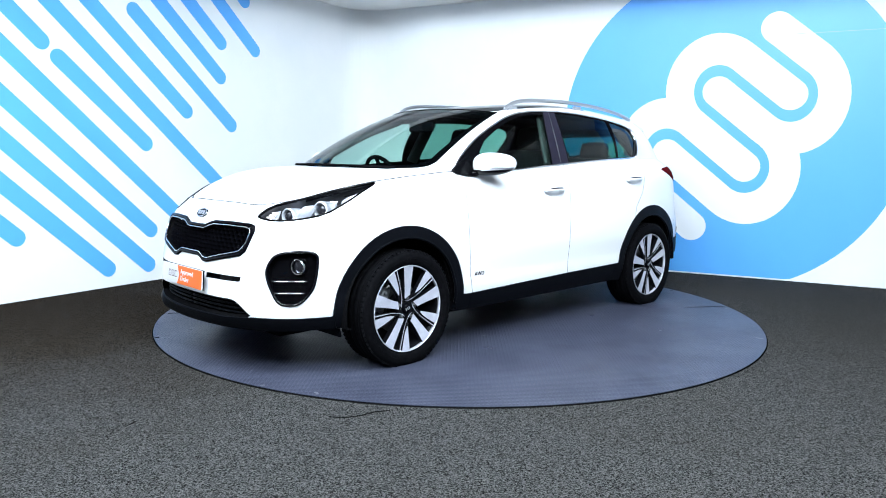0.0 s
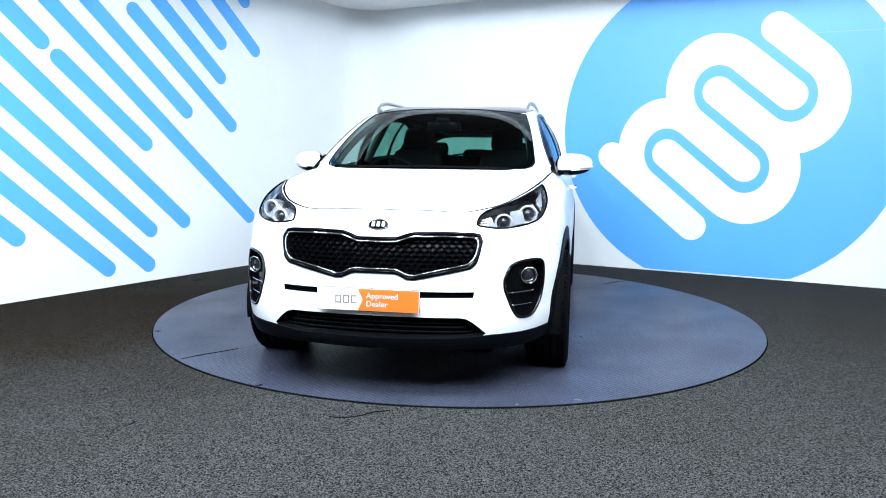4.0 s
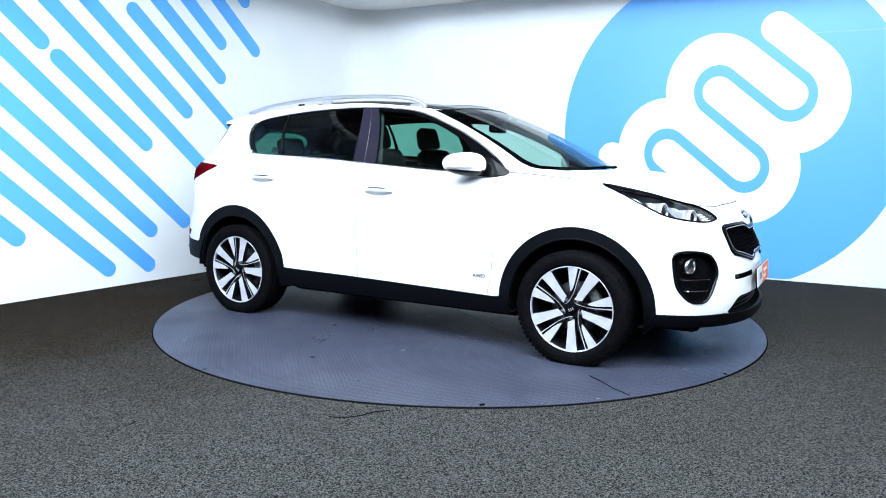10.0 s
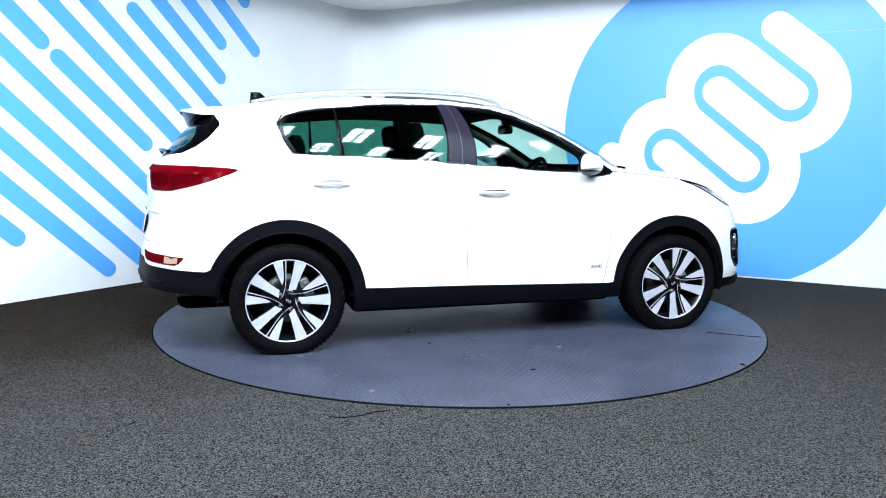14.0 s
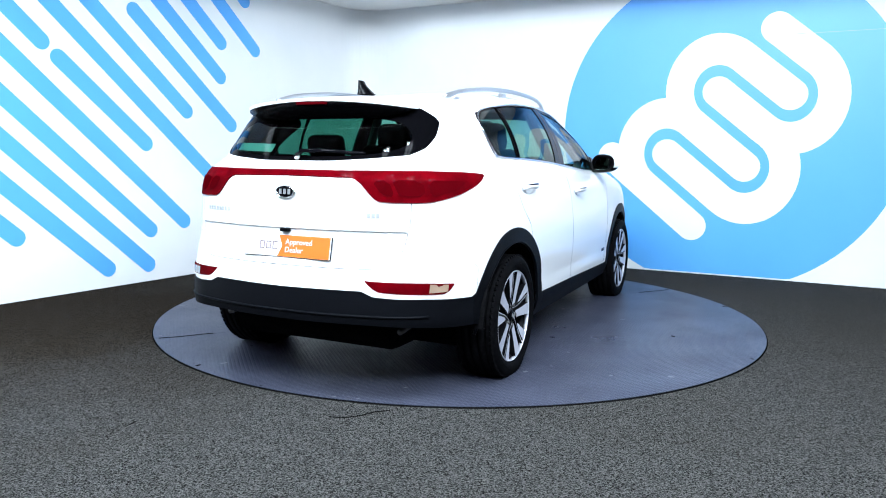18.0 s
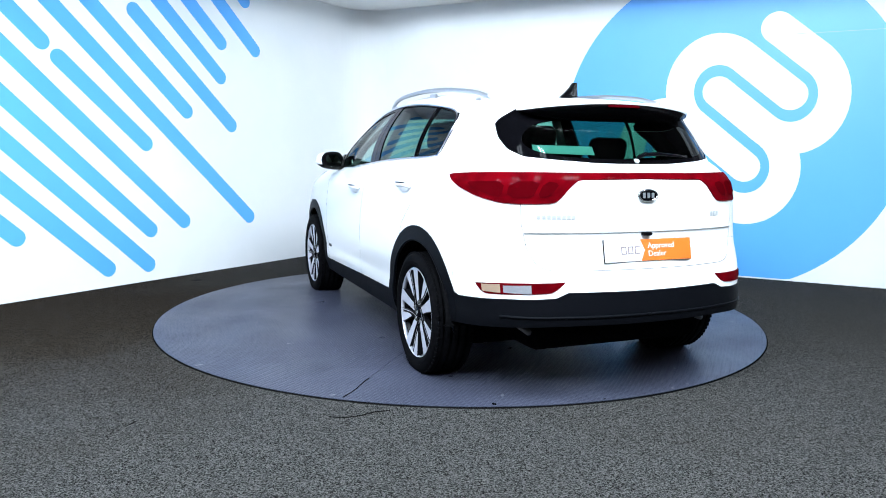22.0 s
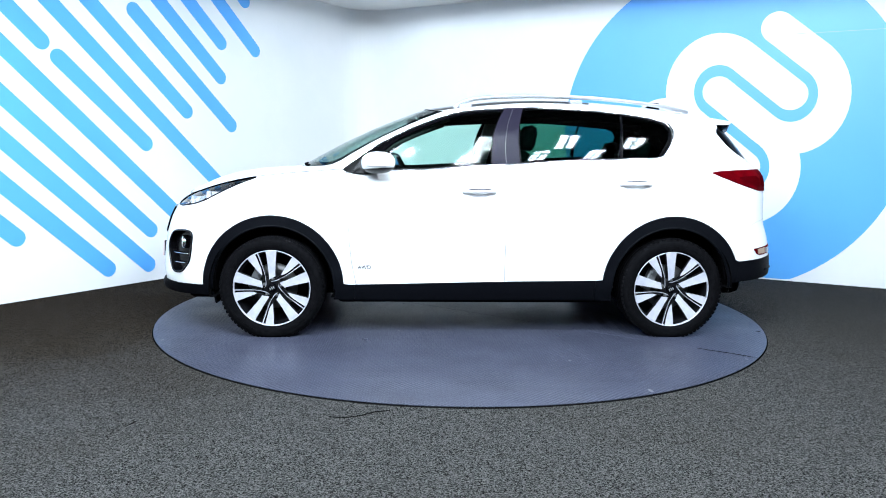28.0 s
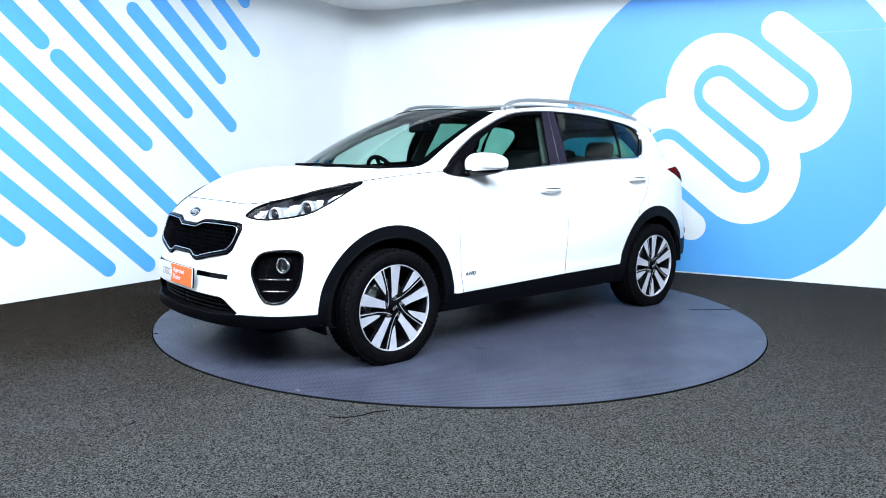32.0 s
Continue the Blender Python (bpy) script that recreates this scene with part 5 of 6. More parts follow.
# ---- car: handles, mirrors, rails, wipers, aerial ----
for side in (1, -1):
    for hx, hz, door in ((-.03, .982, "front_door"), (-1.072, 1.038, "rear_door")):
        u = u_of(hx, hz)
        m = frame_on(lower, u, hz, 0, side)
        bm = bmesh.new()
        lathe(bm, [(0, .001), (.8, .0005), (1.0, .002), (1.05, 0)], 28, m @ Matrix.Translation((0, -.008, 0)) @ Matrix.Diagonal((.075, .030, 1, 1)))
        part("handle_cup", bm, PAINT, white_parts.get((door, side), car), smooth=True)
        bm = bmesh.new()
        path = [m @ Vector((x, .0, o)) for x, o in ((-.105, .006), (-.09, .022), (-.05, .034), (0, .037), (.05, .034), (.09, .022), (.105, .006))]
        tube(bm, path, .014, 8, False)
        bmesh.ops.recalc_face_normals(bm, faces=bm.faces)
        part("door_handle", bm, PAINT, white_parts.get((door, side), car), "white door handle with a chrome insert", True)
        # chrome insert; its dark colour stands in for shade and dark reflection here
        bm = bmesh.new()
        tube(bm, [m @ Vector((x, .009, o)) for x, o in ((-.10, .017), (-.05, .046), (0, .050), (.05, .046), (.10, .017))], .005, 6, False)
        bmesh.ops.recalc_face_normals(bm, faces=bm.faces)
        part("handle_insert", bm, DARK_CHROME, white_parts.get((door, side), car), "chrome strip, coloured dark for the shaded slot", True)
    # mirror
    mirror = new("door_mirror")
    mirror.parent = car
    tagged(mirror, "white door mirror with a black foot and a turn lamp strip")
    bm = bmesh.new()
    bmesh.ops.create_uvsphere(bm, u_segments=40, v_segments=26, radius=1)

    def on_mirror(along, front, up):
        """A point of the swept housing: its long way runs outwards and back."""
        return Vector((.612 - .64 * along + .77 * front, side * (.925 + .77 * along + .64 * front), 1.166 + up))
    s = lambda a, e: math.copysign(abs(a) ** e, a)
    for v in bm.verts:
        x, y, z = s(v.co.x, .9), s(v.co.y, .80), s(v.co.z, .85)
        if x < -.25:
            x = -.25 + (x + .25) * .15
        v.co = on_mirror(y * .138, x * (.092 - .012 * y) + .012, z * (.071 - .010 * y) + .004 * y)
    b2 = bm.copy()

    def capped(f):
        c = f.calc_center_median()
        front = .77 * (c.x - .612) + .64 * (abs(c.y) - .925)
        along = -.64 * (c.x - .612) + .77 * (abs(c.y) - .925)
        return c.z > 1.128 + .012 * max(0.0, along / .13) and front > .004
    bmesh.ops.delete(bm, geom=[f for f in bm.faces if not capped(f)], context="FACES")
    bmesh.ops.delete(b2, geom=[f for f in b2.faces if capped(f)], context="FACES")
    part("mirror_cap", bm, PAINT, mirror, "white cap", True)
    part("mirror_base", b2, TRIM_BLACK, mirror, "gloss black lower shell", True)
    bm = bmesh.new()
    ring = [(s(math.cos(q), .7) * .104, s(math.sin(q), .7) * .050) for q in (2 * math.pi * i / 40 for i in range(40))]
    rows = [[bm.verts.new(on_mirror(x, d, z)) for x, z in ring] for d in (-.0245, -.0275)]
    bm.faces.new(rows[0])
    bm.faces.new(rows[1][::-1])
    for i in range(40):
        bm.faces.new((rows[0][i], rows[0][i - 1], rows[1][i - 1], rows[1][i]))
    bmesh.ops.recalc_face_normals(bm, faces=bm.faces)
    part("mirror_glass", bm, MIRROR_GLASS, mirror, "silvered mirror glass")
    bm = bmesh.new()
    tube(bm, [on_mirror(a, .013 + (.092 - .012 * a / .138) * (.96 - abs(a / .138) ** 2.5) ** .45, -.016) for a in (-.02, .01, .04, .07, .095, .112, .124)], .0085, 6, False, .8)
    bmesh.ops.recalc_face_normals(bm, faces=bm.faces)
    part("turn_strip", bm, BADGE_GREY, mirror, "clear turn lamp strip", True)
    bm = bmesh.new()
    tube(bm, [(.72, side * .79, 1.106), (.71, side * .83, 1.108), (.68, side * .87, 1.114), (.64, side * .91, 1.125)], .022, 10, False, .7)
    bmesh.ops.recalc_face_normals(bm, faces=bm.faces)
    part("mirror_foot", bm, TRIM_BLACK, mirror, smooth=True)
    # black sail in front of the window, with a pointed foot on the shoulder
    bm = bmesh.new()
    side_view = chaikin([(.885, 1.116), (.80, 1.170), (.725, 1.215), (.695, 1.215), (.672, 1.16), (.66, 1.100), (.70, 1.088), (.78, 1.090), (.83, 1.100)], 1)
    near = [bm.verts.new((x, side * (.858 - .46 * (z - 1.075) - .10 * max(0, x - .74)), z)) for x, z in side_view]
    deep = [bm.verts.new((v.co.x, v.co.y - side * .05, v.co.z)) for v in near]
    bm.faces.new(near)
    bm.faces.new(deep[::-1])
    for i in range(len(near)):
        j = (i + 1) % len(near)
        bm.faces.new((near[i], near[j], deep[j], deep[i]))
    bmesh.ops.recalc_face_normals(bm, faces=bm.faces)
    part("mirror_sail", bm, TRIM_BLACK, mirror)
    # roof rail
    rail = new("roof_rail")
    rail.parent = car
    tagged(rail, "satin silver roof rail")
    path = [(.13, .572, 1.545), (.09, .574, 1.575), (.02, .576, 1.602), (-.12, .578, 1.622), (-.35, .58, 1.631), (-.6, .58, 1.632), (-.9, .576, 1.62), (-1.15, .57, 1.598), (-1.35, .562, 1.572), (-1.52, .553, 1.535)]
    pp = np.array(path)
    tt = np.linspace(0, 1, len(pp))
    fine = np.stack([curve(tt, pp[:, k])(np.linspace(0, 1, 40)) for k in range(3)], 1)
    bm = bmesh.new()
    tube(bm, (fine - [0, 0, .003]) * [1, side, 1], .0115, 10, False, 1.2)
    bmesh.ops.recalc_face_normals(bm, faces=bm.faces)
    part("rail_bar", bm, SATIN, rail, smooth=True)
    for x0, z0, z1 in ((.05, 1.535, 1.568), (-.72, 1.56, 1.606), (-1.42, 1.515, 1.535)):
        bm = bmesh.new()
        box(bm, (x0, side * .576, (z0 + z1) / 2), (.09, .024, z1 - z0), None, .008)
        part("rail_foot", bm, SATIN, rail)

# spoiler over the rear screen: white on top, black underneath down to the glass
_w = np.linspace(3.02, W_END, 60)
_e = upper(_w, np.full(60, .62))
bm = bmesh.new()
rows = []
for k in range(37):
    y = -.515 + 1.03 * k / 36
    e = abs(y) / .515
    glass_x = float(np.interp(abs(y), _e[::-1, 1], _e[::-1, 0]))
    taper = e ** 5
    back = (-1.962 + .30 * y * y) * (1 - taper) + (glass_x - .012) * taper
    ztop = 1.530 - .032 * e ** 2
    under = 1.398 + .045 * taper
    rows.append([(-1.58, y, ztop + .012 - .016 * e), (-1.74, y, ztop - .002 - .006 * taper), (back + .012, y, 1.502 - .030 * e * e), (back, y, 1.496 - .034 * e * e), (back + .008, y, 1.488 - .036 * e * e),
                 (min(glass_x - .004, back + .10), y, under), (glass_x + .04, y, under + .007), (-1.62, y, ztop - .045)])
vs = [[bm.verts.new(p) for p in r] for r in rows]
for a, b in zip(vs, vs[1:]):
    for i in range(len(a)):
        j = (i + 1) % len(a)
        f = bm.faces.new((a[i], a[j], b[j], b[i]))
        f.material_index = 1 if i in (4, 5, 6) else 0
for a in (vs[0], vs[-1]):
    bm.faces.new((a[0], a[1], a[2], a[3], a[4], a[7]))
    bm.faces.new((a[4], a[5], a[6], a[7])).material_index = 1
bmesh.ops.recalc_face_normals(bm, faces=bm.faces)
spoiler = part("spoiler", bm, [PAINT, TRIM_BLACK], car, "white roof spoiler with a black underside", True)
bm = bmesh.new()
box(bm, (-1.952, 0, 1.478), (.012, .19, .013), None, .003)
part("high_brake_lamp", bm, DEEP_RED, spoiler, "dark red high brake lamp")
# shark-fin aerial
bm = bmesh.new()
sect = []
for k in range(9):
    t = k / 8
    z = 1.562 + .075 * t
    x0, x1 = -1.33 - .103 * t ** .8, -1.506 + .009 * t
    hw = .043 * (1 - t) ** 1.4 + .006
    sect.append([bm.verts.new((x0 + (x1 - x0) * s, w * hw * math.sin(math.pi * min(1, s * .9 + .1)) ** .6, z)) for s, w in ((0, 0), (.25, 1), (.6, 1), (1, .6), (1, -.6), (.6, -1), (.25, -1))])
for a, b in zip(sect, sect[1:]):
    for i in range(7):
        bm.faces.new((a[i], a[(i + 1) % 7], b[(i + 1) % 7], b[i]))
bm.faces.new(sect[-1])
bmesh.ops.recalc_face_normals(bm, faces=bm.faces)
part("aerial", bm, TRIM_BLACK, car, "black shark-fin aerial", True)


def wiper(points, out, surface, name, thick=.007):
    bead(name, surface, points, thick, DARK_TRIM, car, out, (1,), False, "black wiper arm and blade", 1.6)


for pts_w in ([(1.13, .56, 1.140), (1.195, .30, 1.146), (1.21, -.05, 1.148)], [(1.215, .05, 1.148), (1.19, -.35, 1.145), (1.11, -.58, 1.140)]):
    bm = bmesh.new()
    tube(bm, pts_w, .008, 7, False)
    bmesh.ops.recalc_face_normals(bm, faces=bm.faces)
    part("front_wiper", bm, DARK_TRIM, car, "black front wiper parked on the screen", True)
bm = bmesh.new()
tube(bm, [(-2.085, .0, 1.215), (-2.09, -.04, 1.235), (-2.065, -.15, 1.235), (-2.035, -.30, 1.225), (-2.01, -.36, 1.222)], .013, 8, False, .8)
bmesh.ops.recalc_face_normals(bm, faces=bm.faces)
rear_wiper = part("rear_wiper", bm, GLOSS_BLACK, car, "black rear wiper with a rounded pivot cap", True)
bm = bmesh.new()
lathe(bm, [(0, .030), (.007, .028), (.011, .020), (.013, 0)], 20, Matrix.Translation((-2.065, 0, 1.199)) @ Matrix.Rotation(-math.pi / 2, 4, "Y"))
bmesh.ops.recalc_face_normals(bm, faces=bm.faces)
part("pivot_cap", bm, PAINT, rear_wiper, "small white pivot cap", True)

# ---- car: wheels ----


RIM_R = .2545


def strip(bm, left, right, z_of, depth):
    """A bar in the wheel's plane between two edges of (radius as a share of the rim, degrees). Gives its top faces."""
    def at(r, q):
        return Vector((r * RIM_R * math.cos(radians(q)), r * RIM_R * math.sin(radians(q)), z_of(r)))
    rows = []
    for l, r in zip(left, right):
        top = [at(*l), at(*r)]
        rows.append([bm.verts.new(p) for p in (*top, top[1] - Vector((0, 0, depth)), top[0] - Vector((0, 0, depth)))])
    tops = []
    for p, q in zip(rows, rows[1:]):
        for i in range(4):
            f = bm.faces.new((p[i], p[(i + 1) % 4], q[(i + 1) % 4], q[i]))
            if i == 0:
                tops.append(f)
    bm.faces.new(rows[0])
    bm.faces.new(rows[-1][::-1])
    bmesh.ops.recalc_face_normals(bm, faces=bm.faces)
    for f in bm.faces:
        f.material_index = 1
    for f in tops:
        f.material_index = 0


def build_wheel(place):
    """A wheel under the car: in its own space the axle is z, the outer face looks along +z, and the tyre is pressed flat on the plate."""
    wheel = new("wheel")
    wheel.matrix_basis = place
    wheel.parent = car
    tagged(wheel, "alloy wheel with ten bright spokes and a black tyre")
    down = place.to_3x3().inverted() @ Vector((0, 0, -1))
    reach = HUB_Z - PLATE_Z

    def settle(bm):
        """Presses the rubber against the plate, bulging a little sideways."""
        for v in bm.verts:
            over = v.co.dot(down) - reach
            if over > 0:
                v.co -= down * over
            if v.co.dot(down) > reach - .05 and abs(v.co.z) > .09:
                v.co.z *= 1 + .05 * (v.co.dot(down) - reach + .05) / .05

    def face_z(r):
        return .086 + .018 * r
    bm = bmesh.new()
    prof = [(.2500, .096), (.262, .110), (.278, .116), (.300, .1175), (.318, .1125), (.3305, .105), (.338, .095)]
    for g in (.066, .022, -.022, -.066):
        prof += [(.3425, g + .010), (.3425, g + .006), (.333, g + .005), (.333, g - .005), (.3425, g - .006)]
    prof += [(.338, -.095), (.3305, -.108), (.300, -.120), (.262, -.1)]
    lathe(bm, prof, 72, Matrix(), True)
    settle(bm)
    part("tyre", bm, TYRE, wheel, "black low-profile tyre", True)
    bm = bmesh.new()
    for k in range(72):
        q = 2 * math.pi * k / 72
        for zc in (.083, -.083):
            m = Matrix.Rotation(q, 4, "Z") @ Matrix.Translation((.3308, 0, zc)) @ Matrix.Rotation(radians(24 if zc > 0 else -24), 4, "Y") @ Matrix.Rotation(radians(14), 4, "X")
            box(bm, m.translation, (.011, .021, .042), m.to_3x3())
    settle(bm)
    tagged(part("tread_block", bm, TYRE, wheel), kind="stuff")
    # raised ring and moulded marks on the sidewall
    bm = bmesh.new()
    lathe(bm, [(.2915, .1163), (.2935, .1190), (.2955, .1163)], 72, Matrix(), True)
    part("sidewall_ring", bm, TYRE, wheel, "", True)
    bm = bmesh.new()
    lathe(bm, [(.2462, .094), (.2480, .103), (.2500, .1065), (.2525, .1065), (.2545, .102), (.252, .088), (.248, .084)], 80, Matrix(), True)
    part("rim", bm, MACHINED, wheel, "bright machined rim", True)
    bm = bmesh.new()
    lathe(bm, [(.250, .086), (.240, .076), (.234, .055), (.226, -.08), (.20, -.085), (.05, -.085)], 56, Matrix(), False, False)
    bmesh.ops.recalc_face_normals(bm, faces=bm.faces)
    part("barrel", bm, WHEEL_BLACK, wheel, "dark wheel barrel", True)
    bm = bmesh.new()
    lathe(bm, [(.06, .0), (.152, .0), (.155, -.012), (.152, -.026), (.06, -.026)], 48, Matrix(), True)
    part("brake_disc", bm, STEEL, wheel, "grey steel brake disc", True)
    fore = place.to_3x3().inverted() @ Vector((.80, 0, .35))
    spin = Matrix.Rotation(math.atan2(fore.y, fore.x), 3, "Z")
    bm = bmesh.new()
    box(bm, spin @ Vector((.132, .0, -.004)), (.062, .15, .06), spin, .012)
    for k in (-1, 1):
        lathe(bm, [(0, .036), (.012, .034), (.015, .022), (.015, 0)], 12, Matrix.Translation(spin @ Vector((.136, k * .045, 0))))
    part("brake_caliper", bm, CALIPER, wheel, "grey brake caliper")
    # five broad straight spokes, and between them five pointed ones, each edged by a thin rib that hooks round a nut
    for k in range(5):
        q = 72 * k
        bm = bmesh.new()
        strip(bm, [(r, q + d) for r, d in ((.985, 8.2), (.80, 8.5), (.60, 9.3), (.42, 11), (.30, 14.5), (.235, 17))],
              [(r, q - d) for r, d in ((.985, 8.2), (.80, 8.7), (.60, 9.8), (.42, 12.5), (.32, 17), (.295, 10))], face_z, .036)
        part("spoke", bm, [MACHINED, WHEEL_BLACK], wheel)
        bm = bmesh.new()
        strip(bm, [(r, q - d) for r, d in ((.985, 33.4), (.80, 33.4), (.62, 33.4), (.50, 33.6), (.415, 34.4))],
              [(r, q - d) for r, d in ((.985, 47.0), (.80, 46.4), (.62, 45.0), (.50, 42.0), (.425, 37.0))], face_z, .030)
        part("pointed_spoke", bm, [MACHINED, WHEEL_BLACK], wheel)
        ends = ((.985, 51.2), (.80, 50.6), (.62, 49.6), (.50, 48.2), (.415, 46.2), (.33, 42), (.26, 34.5), (.215, 24), (.185, 10), (.18, -6), (.20, -17))
        bm = bmesh.new()
        strip(bm, [(r, q - d + (.75 if r > .3 else 1.6)) for r, d in ends], [(r - (.012 if r < .25 else 0), q - d - (.75 if r > .3 else 1.6)) for r, d in ends], face_z, .014)
        part("rib", bm, [MACHINED, WHEEL_BLACK], wheel, "thin bright rib")
        # black web under the pointed spoke and its rib
        bm = bmesh.new()
        strip(bm, [(r, q - d) for r, d in ((.97, 34), (.60, 34.5), (.40, 33), (.25, 18), (.20, 8))],
              [(r, q - d) for r, d in ((.97, 51), (.60, 49.2), (.40, 45.5), (.26, 36), (.20, 30))], lambda r: face_z(r) - .008, .024)
        for f in bm.faces:
            f.material_index = 0
        part("spoke_web", bm, WHEEL_BLACK, wheel)
        bm = bmesh.new()
        lathe(bm, [(0, .097), (.006, .0965), (.0095, .093), (.011, .086), (.011, .06)], 12, Matrix.Rotation(radians(q - 5), 4, "Z") @ Matrix.Translation((.0585, 0, 0)))
        part("lug_nut", bm, STEEL, wheel, smooth=True)
    bm = bmesh.new()
    lathe(bm, [(0, .0), (.078, .0), (.077, .06), (.070, .074), (.05, .080), (0, .080)], 40, Matrix())
    part("hub", bm, WHEEL_BLACK, wheel, "black hub", True)
    bm = bmesh.new()
    lathe(bm, [(0, .098), (.022, .097), (.029, .091), (.031, .07)], 32, Matrix())
    part("centre_cap", bm, GLOSS_BLACK, wheel, "black centre cap", True)
    for k in (-1, 0, 1):
        bm = bmesh.new()
        box(bm, (.011 * k, -.006 * k, .0985), (.006, .017, .002), Matrix.Rotation(radians(-28), 3, "Z"))
        part("mark_bar", bm, CALIPER, wheel)


for x, side, spin in ((AXLE_F, 1, 54), (AXLE_F, -1, 57), (AXLE_R, 1, 57), (AXLE_R, -1, 0)):
    build_wheel(Matrix.Translation((x, side * (.824 if x > 0 else .809), HUB_Z)) @ Matrix.Rotation(-side * math.pi / 2, 4, "X") @ Matrix.Rotation(radians(spin), 4, "Z"))
# liners of the wheel wells
for x, zc in ((AXLE_F, .335), (AXLE_R, .34)):
    for side in (1, -1):
        bm = bmesh.new()
        n = 30
        rings = [[bm.verts.new((x + .421 * math.cos(q), side * y, max(.27 if x > 0 else .345, zc + .421 * math.sin(q)))) for q in (radians(-25 + 230 * i / n) for i in range(n + 1))] for y in (.90, .55)]
        for i in range(n):
            bm.faces.new((rings[0][i], rings[0][i + 1], rings[1][i + 1], rings[1][i]))
        bm.faces.new(rings[1])
        part("wheel_liner", bm, DARK_TRIM, car)
# underbody
bm = bmesh.new()
box(bm, (0, 0, .255), (1.85, 1.50, .10), None, .03)
box(bm, (1.62, 0, .265), (.74, 1.15, .13), None, .04)
box(bm, (-1.72, 0, .365), (.46, 1.0, .13), None, .05)
box(bm, (0, 0, .275), (3.2, .90, .13), None, .03)
part("underbody", bm, DARK_TRIM, car, "dark underbody")
# plain axle and silencer boxes, added to block light under the tail
bm = bmesh.new()
box(bm, (AXLE_R + .02, 0, .245), (.52, 1.36, .13), None, .04)
box(bm, (AXLE_R, 0, .33), (.16, 1.40, .10), None, .03)
part("rear_axle", bm, DARK_TRIM, car, "dark rear axle and suspension arms, added to shade the plate", True)
bm = bmesh.new()
box(bm, (-1.80, 0, .305), (.40, 1.06, .15), None, .06)
part("silencer", bm, DARK_TRIM, car, "dark exhaust silencer, added to shade the plate", True)
for side in (1, -1):
    bm = bmesh.new()
    tube(bm, [(-1.60, side * .46, .345), (-1.86, side * .53, .345), (-1.99, side * .545, .340)], .017, 12, False)
    bmesh.ops.recalc_face_normals(bm, faces=bm.faces)
    part("exhaust_pipe", bm, STEEL, car, "steel exhaust pipe", True)
    bm = bmesh.new()
    box(bm, (AXLE_F + .40, side * .70, .235), (.014, .22, .05), Euler((0, radians(12), 0)).to_matrix(), .003)
    part("air_deflector", bm, CLADDING, car)

# ---- car: cabin ----


def soft_box(name, centre, size, mat, parent, turn=None, bevel=.04, label="", taper=1.0):
    bm = bmesh.new()
    box(bm, (0, 0, 0), size, None, min(bevel, min(size) * .45))
    for v in bm.verts:
        k = 1 + (taper - 1) * (v.co.z / size[2] + .5)
        v.co.x, v.co.y = v.co.x * k, v.co.y * k
    bmesh.ops.transform(bm, matrix=Matrix.Translation(centre) @ (turn.to_matrix().to_4x4() if turn else Matrix()), verts=bm.verts)
    return part(name, bm, mat, parent, label, True)


for side in (1, -1):
    seat = new("front_seat")
    seat.parent = car
    tagged(seat, "dark cloth front seat with a headrest")
    y = side * .37
    soft_box("seat_cushion", (.02, y, .64), (.54, .50, .20), CABIN_CLOTH, seat, Euler((0, radians(-8), 0)), .07)
    soft_box("seat_back", (-.30, y, .96), (.16, .48, .62), CABIN_CLOTH, seat, Euler((0, radians(-14), 0)), .07, taper=.86)
    soft_box("headrest", (-.42, y, 1.345), (.11, .27, .19), CABIN_CLOTH, seat, Euler((0, radians(-12), 0)), .05, taper=.9)
    for d in (-.07, .07):
        bm = bmesh.new()
        tube(bm, [(-.385, y + d, 1.22), (-.405, y + d, 1.30)], .007, 6, False)
        part("headrest_post", bm, SATIN, seat, smooth=True)
bench = new("rear_bench")
bench.parent = car
tagged(bench, "dark cloth rear bench with three headrests")
soft_box("bench_cushion", (-.83, 0, .66), (.50, 1.22, .18), CABIN_CLOTH, bench, None, .07)
soft_box("bench_back", (-1.14, 0, .94), (.16, 1.24, .56), CABIN_CLOTH, bench, Euler((0, radians(-18), 0)), .07, taper=.93)
for y in (-.40, 0, .40):
    soft_box("headrest", (-1.235, y, 1.265 if y else 1.225), (.10, .26, .15 if y else .10), CABIN_CLOTH, bench, Euler((0, radians(-14), 0)), .045)
soft_box("dashboard", (.84, 0, .98), (.52, 1.36, .22), DARK_TRIM, car, Euler((0, radians(6), 0)), .07, "black dashboard")
soft_box("dash_top", (1.02, 0, 1.06), (.34, 1.14, .06), DARK_TRIM, car, None, .03)
soft_box("instrument_hood", (.66, -.37, 1.085), (.22, .34, .10), DARK_TRIM, car, None, .04)
soft_box("centre_display", (.735, .0, 1.085), (.014, .21, .125), GLOSS_SCREEN, car, Euler((0, radians(-24), 0)), .006, "dark glossy centre display")
bm = bmesh.new()
m = Matrix.Translation((.46, -.37, 1.03)) @ Matrix.Rotation(radians(-66), 4, "Y")
tube(bm, [m @ Vector((.185 * math.cos(q), .185 * math.sin(q), 0)) for q in (2 * math.pi * i / 36 for i in range(36))], .016, 8, True)
for a in (0, 2.4, 3.9):
    tube(bm, [m @ Vector((.04 * math.cos(a), .04 * math.sin(a), .02)), m @ Vector((.18 * math.cos(a), .18 * math.sin(a), 0))], .016, 6, False)
lathe(bm, [(0, .03), (.06, .025), (.07, 0)], 20, m)
bmesh.ops.recalc_face_normals(bm, faces=bm.faces)
part("steering_wheel", bm, DARK_TRIM, car, "black steering wheel", True)
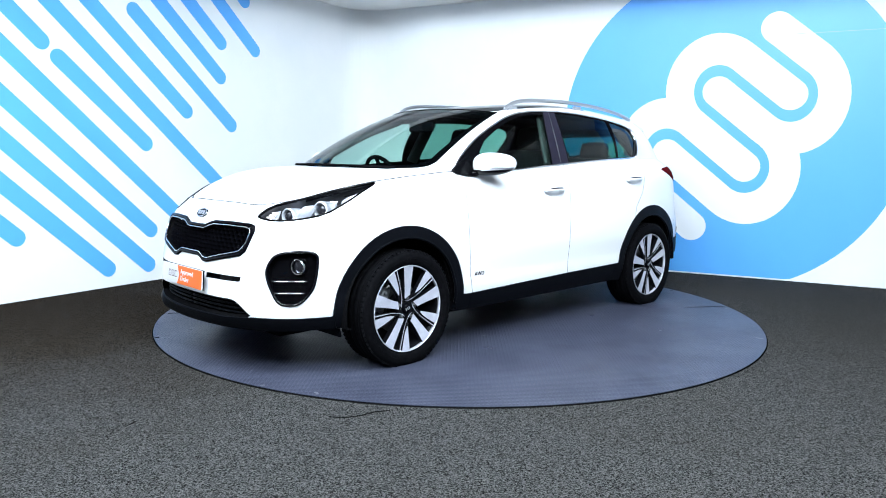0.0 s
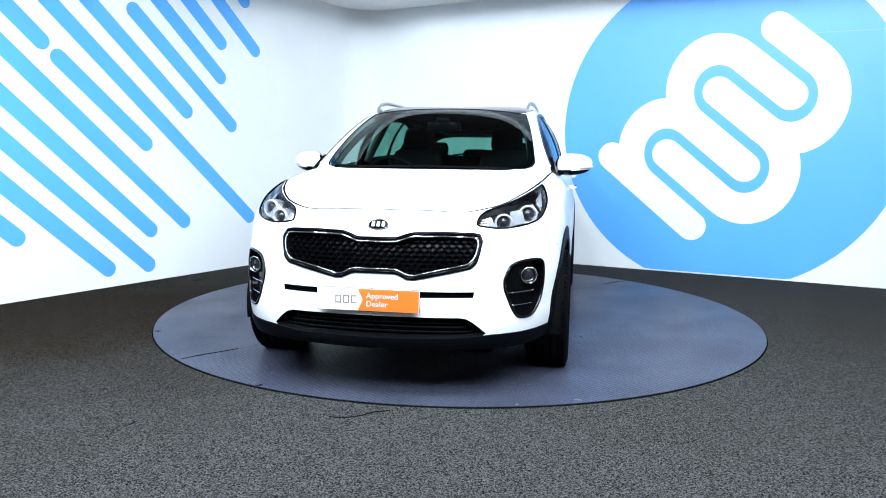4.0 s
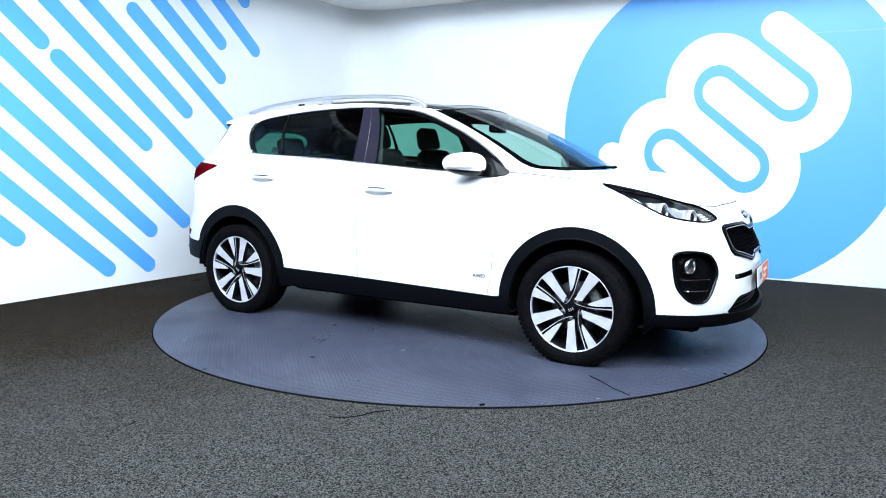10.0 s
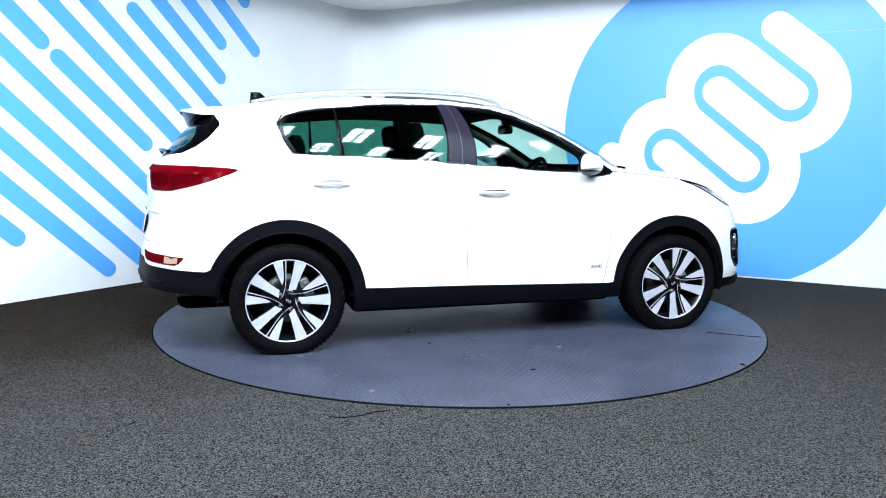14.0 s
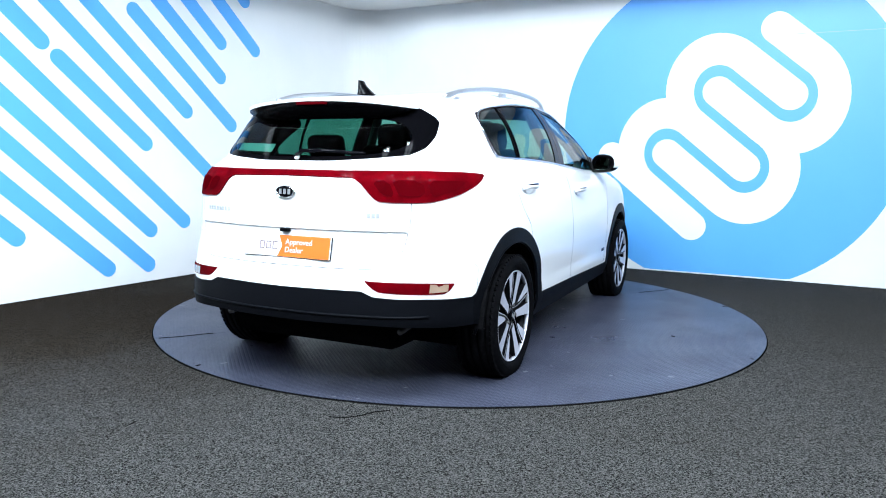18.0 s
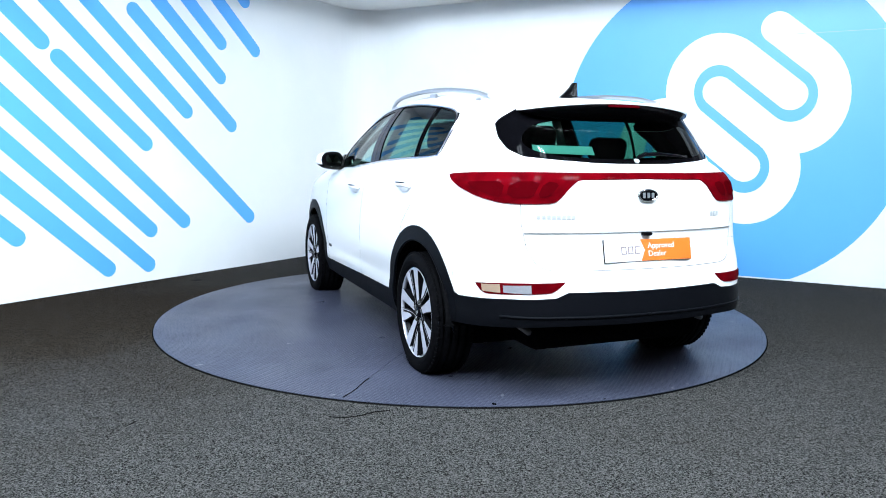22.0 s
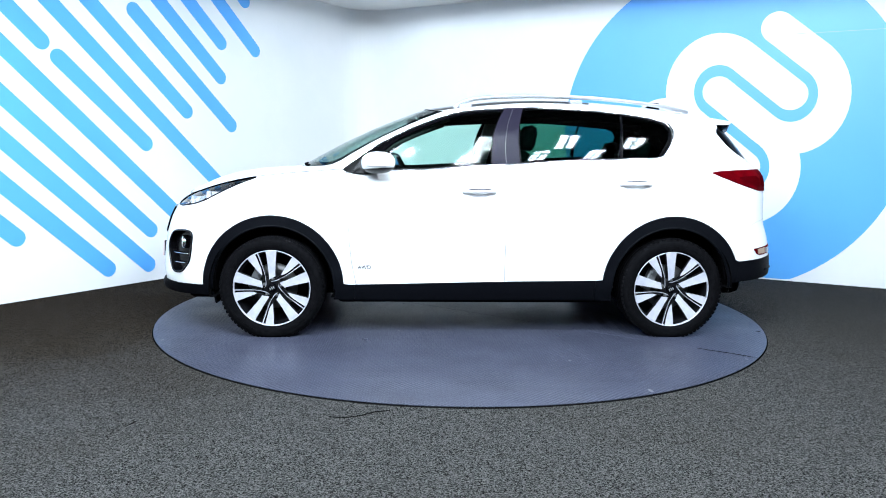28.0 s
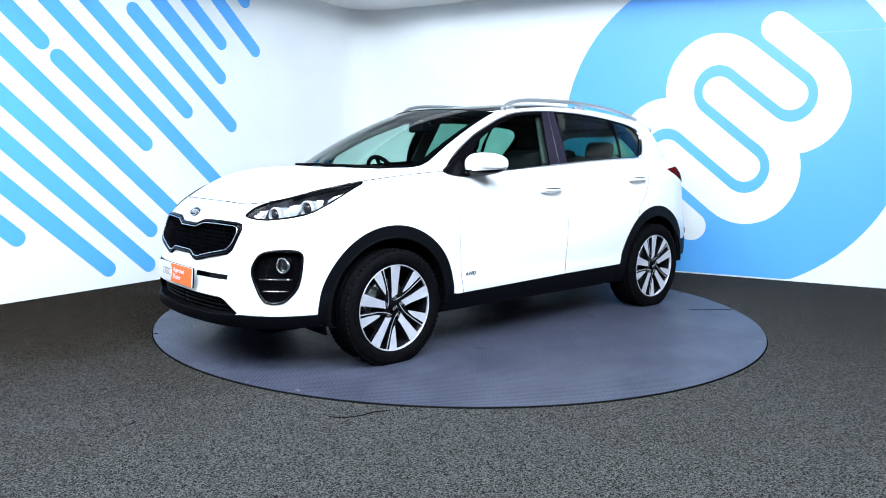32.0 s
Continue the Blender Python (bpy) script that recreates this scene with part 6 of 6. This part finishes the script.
soft_box("inside_mirror", (.40, 0, 1.42), (.035, .25, .075), GLOSS_BLACK, car, None, .015)
soft_box("mirror_stalk", (.42, 0, 1.468), (.08, .10, .05), GLOSS_BLACK, car, None, .02)
soft_box("parcel_shelf", (-1.62, 0, 1.10), (.62, 1.12, .03), DARK_TRIM, car, None, .012)
soft_box("cabin_floor", (-.45, 0, .42), (2.9, 1.35, .06), DARK_TRIM, car, None, .02)
soft_box("bulkhead", (1.12, 0, .75), (.08, 1.35, .60), DARK_TRIM, car, None, .03)
for side in (1, -1):
    soft_box("door_card", (.28, side * .775, .84), (1.0, .06, .58), DARK_TRIM, car, None, .02)
    soft_box("door_card", (-.72, side * .765, .86), (.86, .06, .60), DARK_TRIM, car, None, .02)
    soft_box("belt_pillar", (-.215, side * .672, 1.33), (.11, .03, .40), PILLAR_TRIM, car, Euler((radians(side * 24), radians(-14), 0)), .012, "grey inner door post trim")
    # inner trims of the windscreen pillar, the roof edge and the rear pillar
    for name, path, r in (("windscreen_pillar_trim", ((.95, .66, 1.09), (.70, .645, 1.235), (.42, .595, 1.375), (.16, .53, 1.475)), .024),
                          ("roof_edge_trim", ((.16, .555, 1.495), (-.20, .565, 1.515), (-.70, .565, 1.522), (-1.20, .525, 1.485), (-1.50, .48, 1.455)), .036),
                          ("rear_pillar_trim", ((-1.42, .50, 1.42), (-1.55, .54, 1.32), (-1.68, .56, 1.20), (-1.74, .55, 1.12)), .05)):
        pp = np.array(path)
        tt = np.linspace(0, 1, len(pp))
        fine = np.stack([curve(tt, pp[:, k])(np.linspace(0, 1, 24)) for k in range(3)], 1)
        bm = bmesh.new()
        tube(bm, fine * [1, side, 1], r, 8, False)
        bmesh.ops.recalc_face_normals(bm, faces=bm.faces)
        part(name, bm, PILLAR_TRIM if name.startswith("wind") else DARK_TRIM, car, smooth=True)
lining = inner_roof - np.array([0, 0, .035])
cap_grid("headlining", lining * [1, .97, 1], DARK_TRIM, car)


# ---- turning ----
def motions():
    start = [(0.0, -134.75), (0.5, -134.25), (1.0, -132.3), (1.5, -128.7), (2.0, -123.25), (2.5, -117.5), (3.0, -111.5), (3.5, -105.55)]
    even = [(t, -146.556 + 11.7957 * t + 0.3 * math.sin((t - 4.0) * 2 * math.pi / 13.5)) for t in (5.5, 8.0, 10.5, 13.0, 15.5, 18.0, 20.5, 23.0, 25.5, 28.0, 29.5, 30.0)]
    stop = [(30.5, 212.8), (31.0, 217.9), (31.5, 220.95), (32.0, 222.37)]
    rows = start + even + stop
    walk(turntable, [(t, pose(0, 0, PLATE_Z, 0, 0, a)) for t, a in rows])
    walk(car, [(t, pose(0, 0, 0, 0, 0, a) @ Matrix.Translation(CAR_OFFSET)) for t, a in rows])


motions()
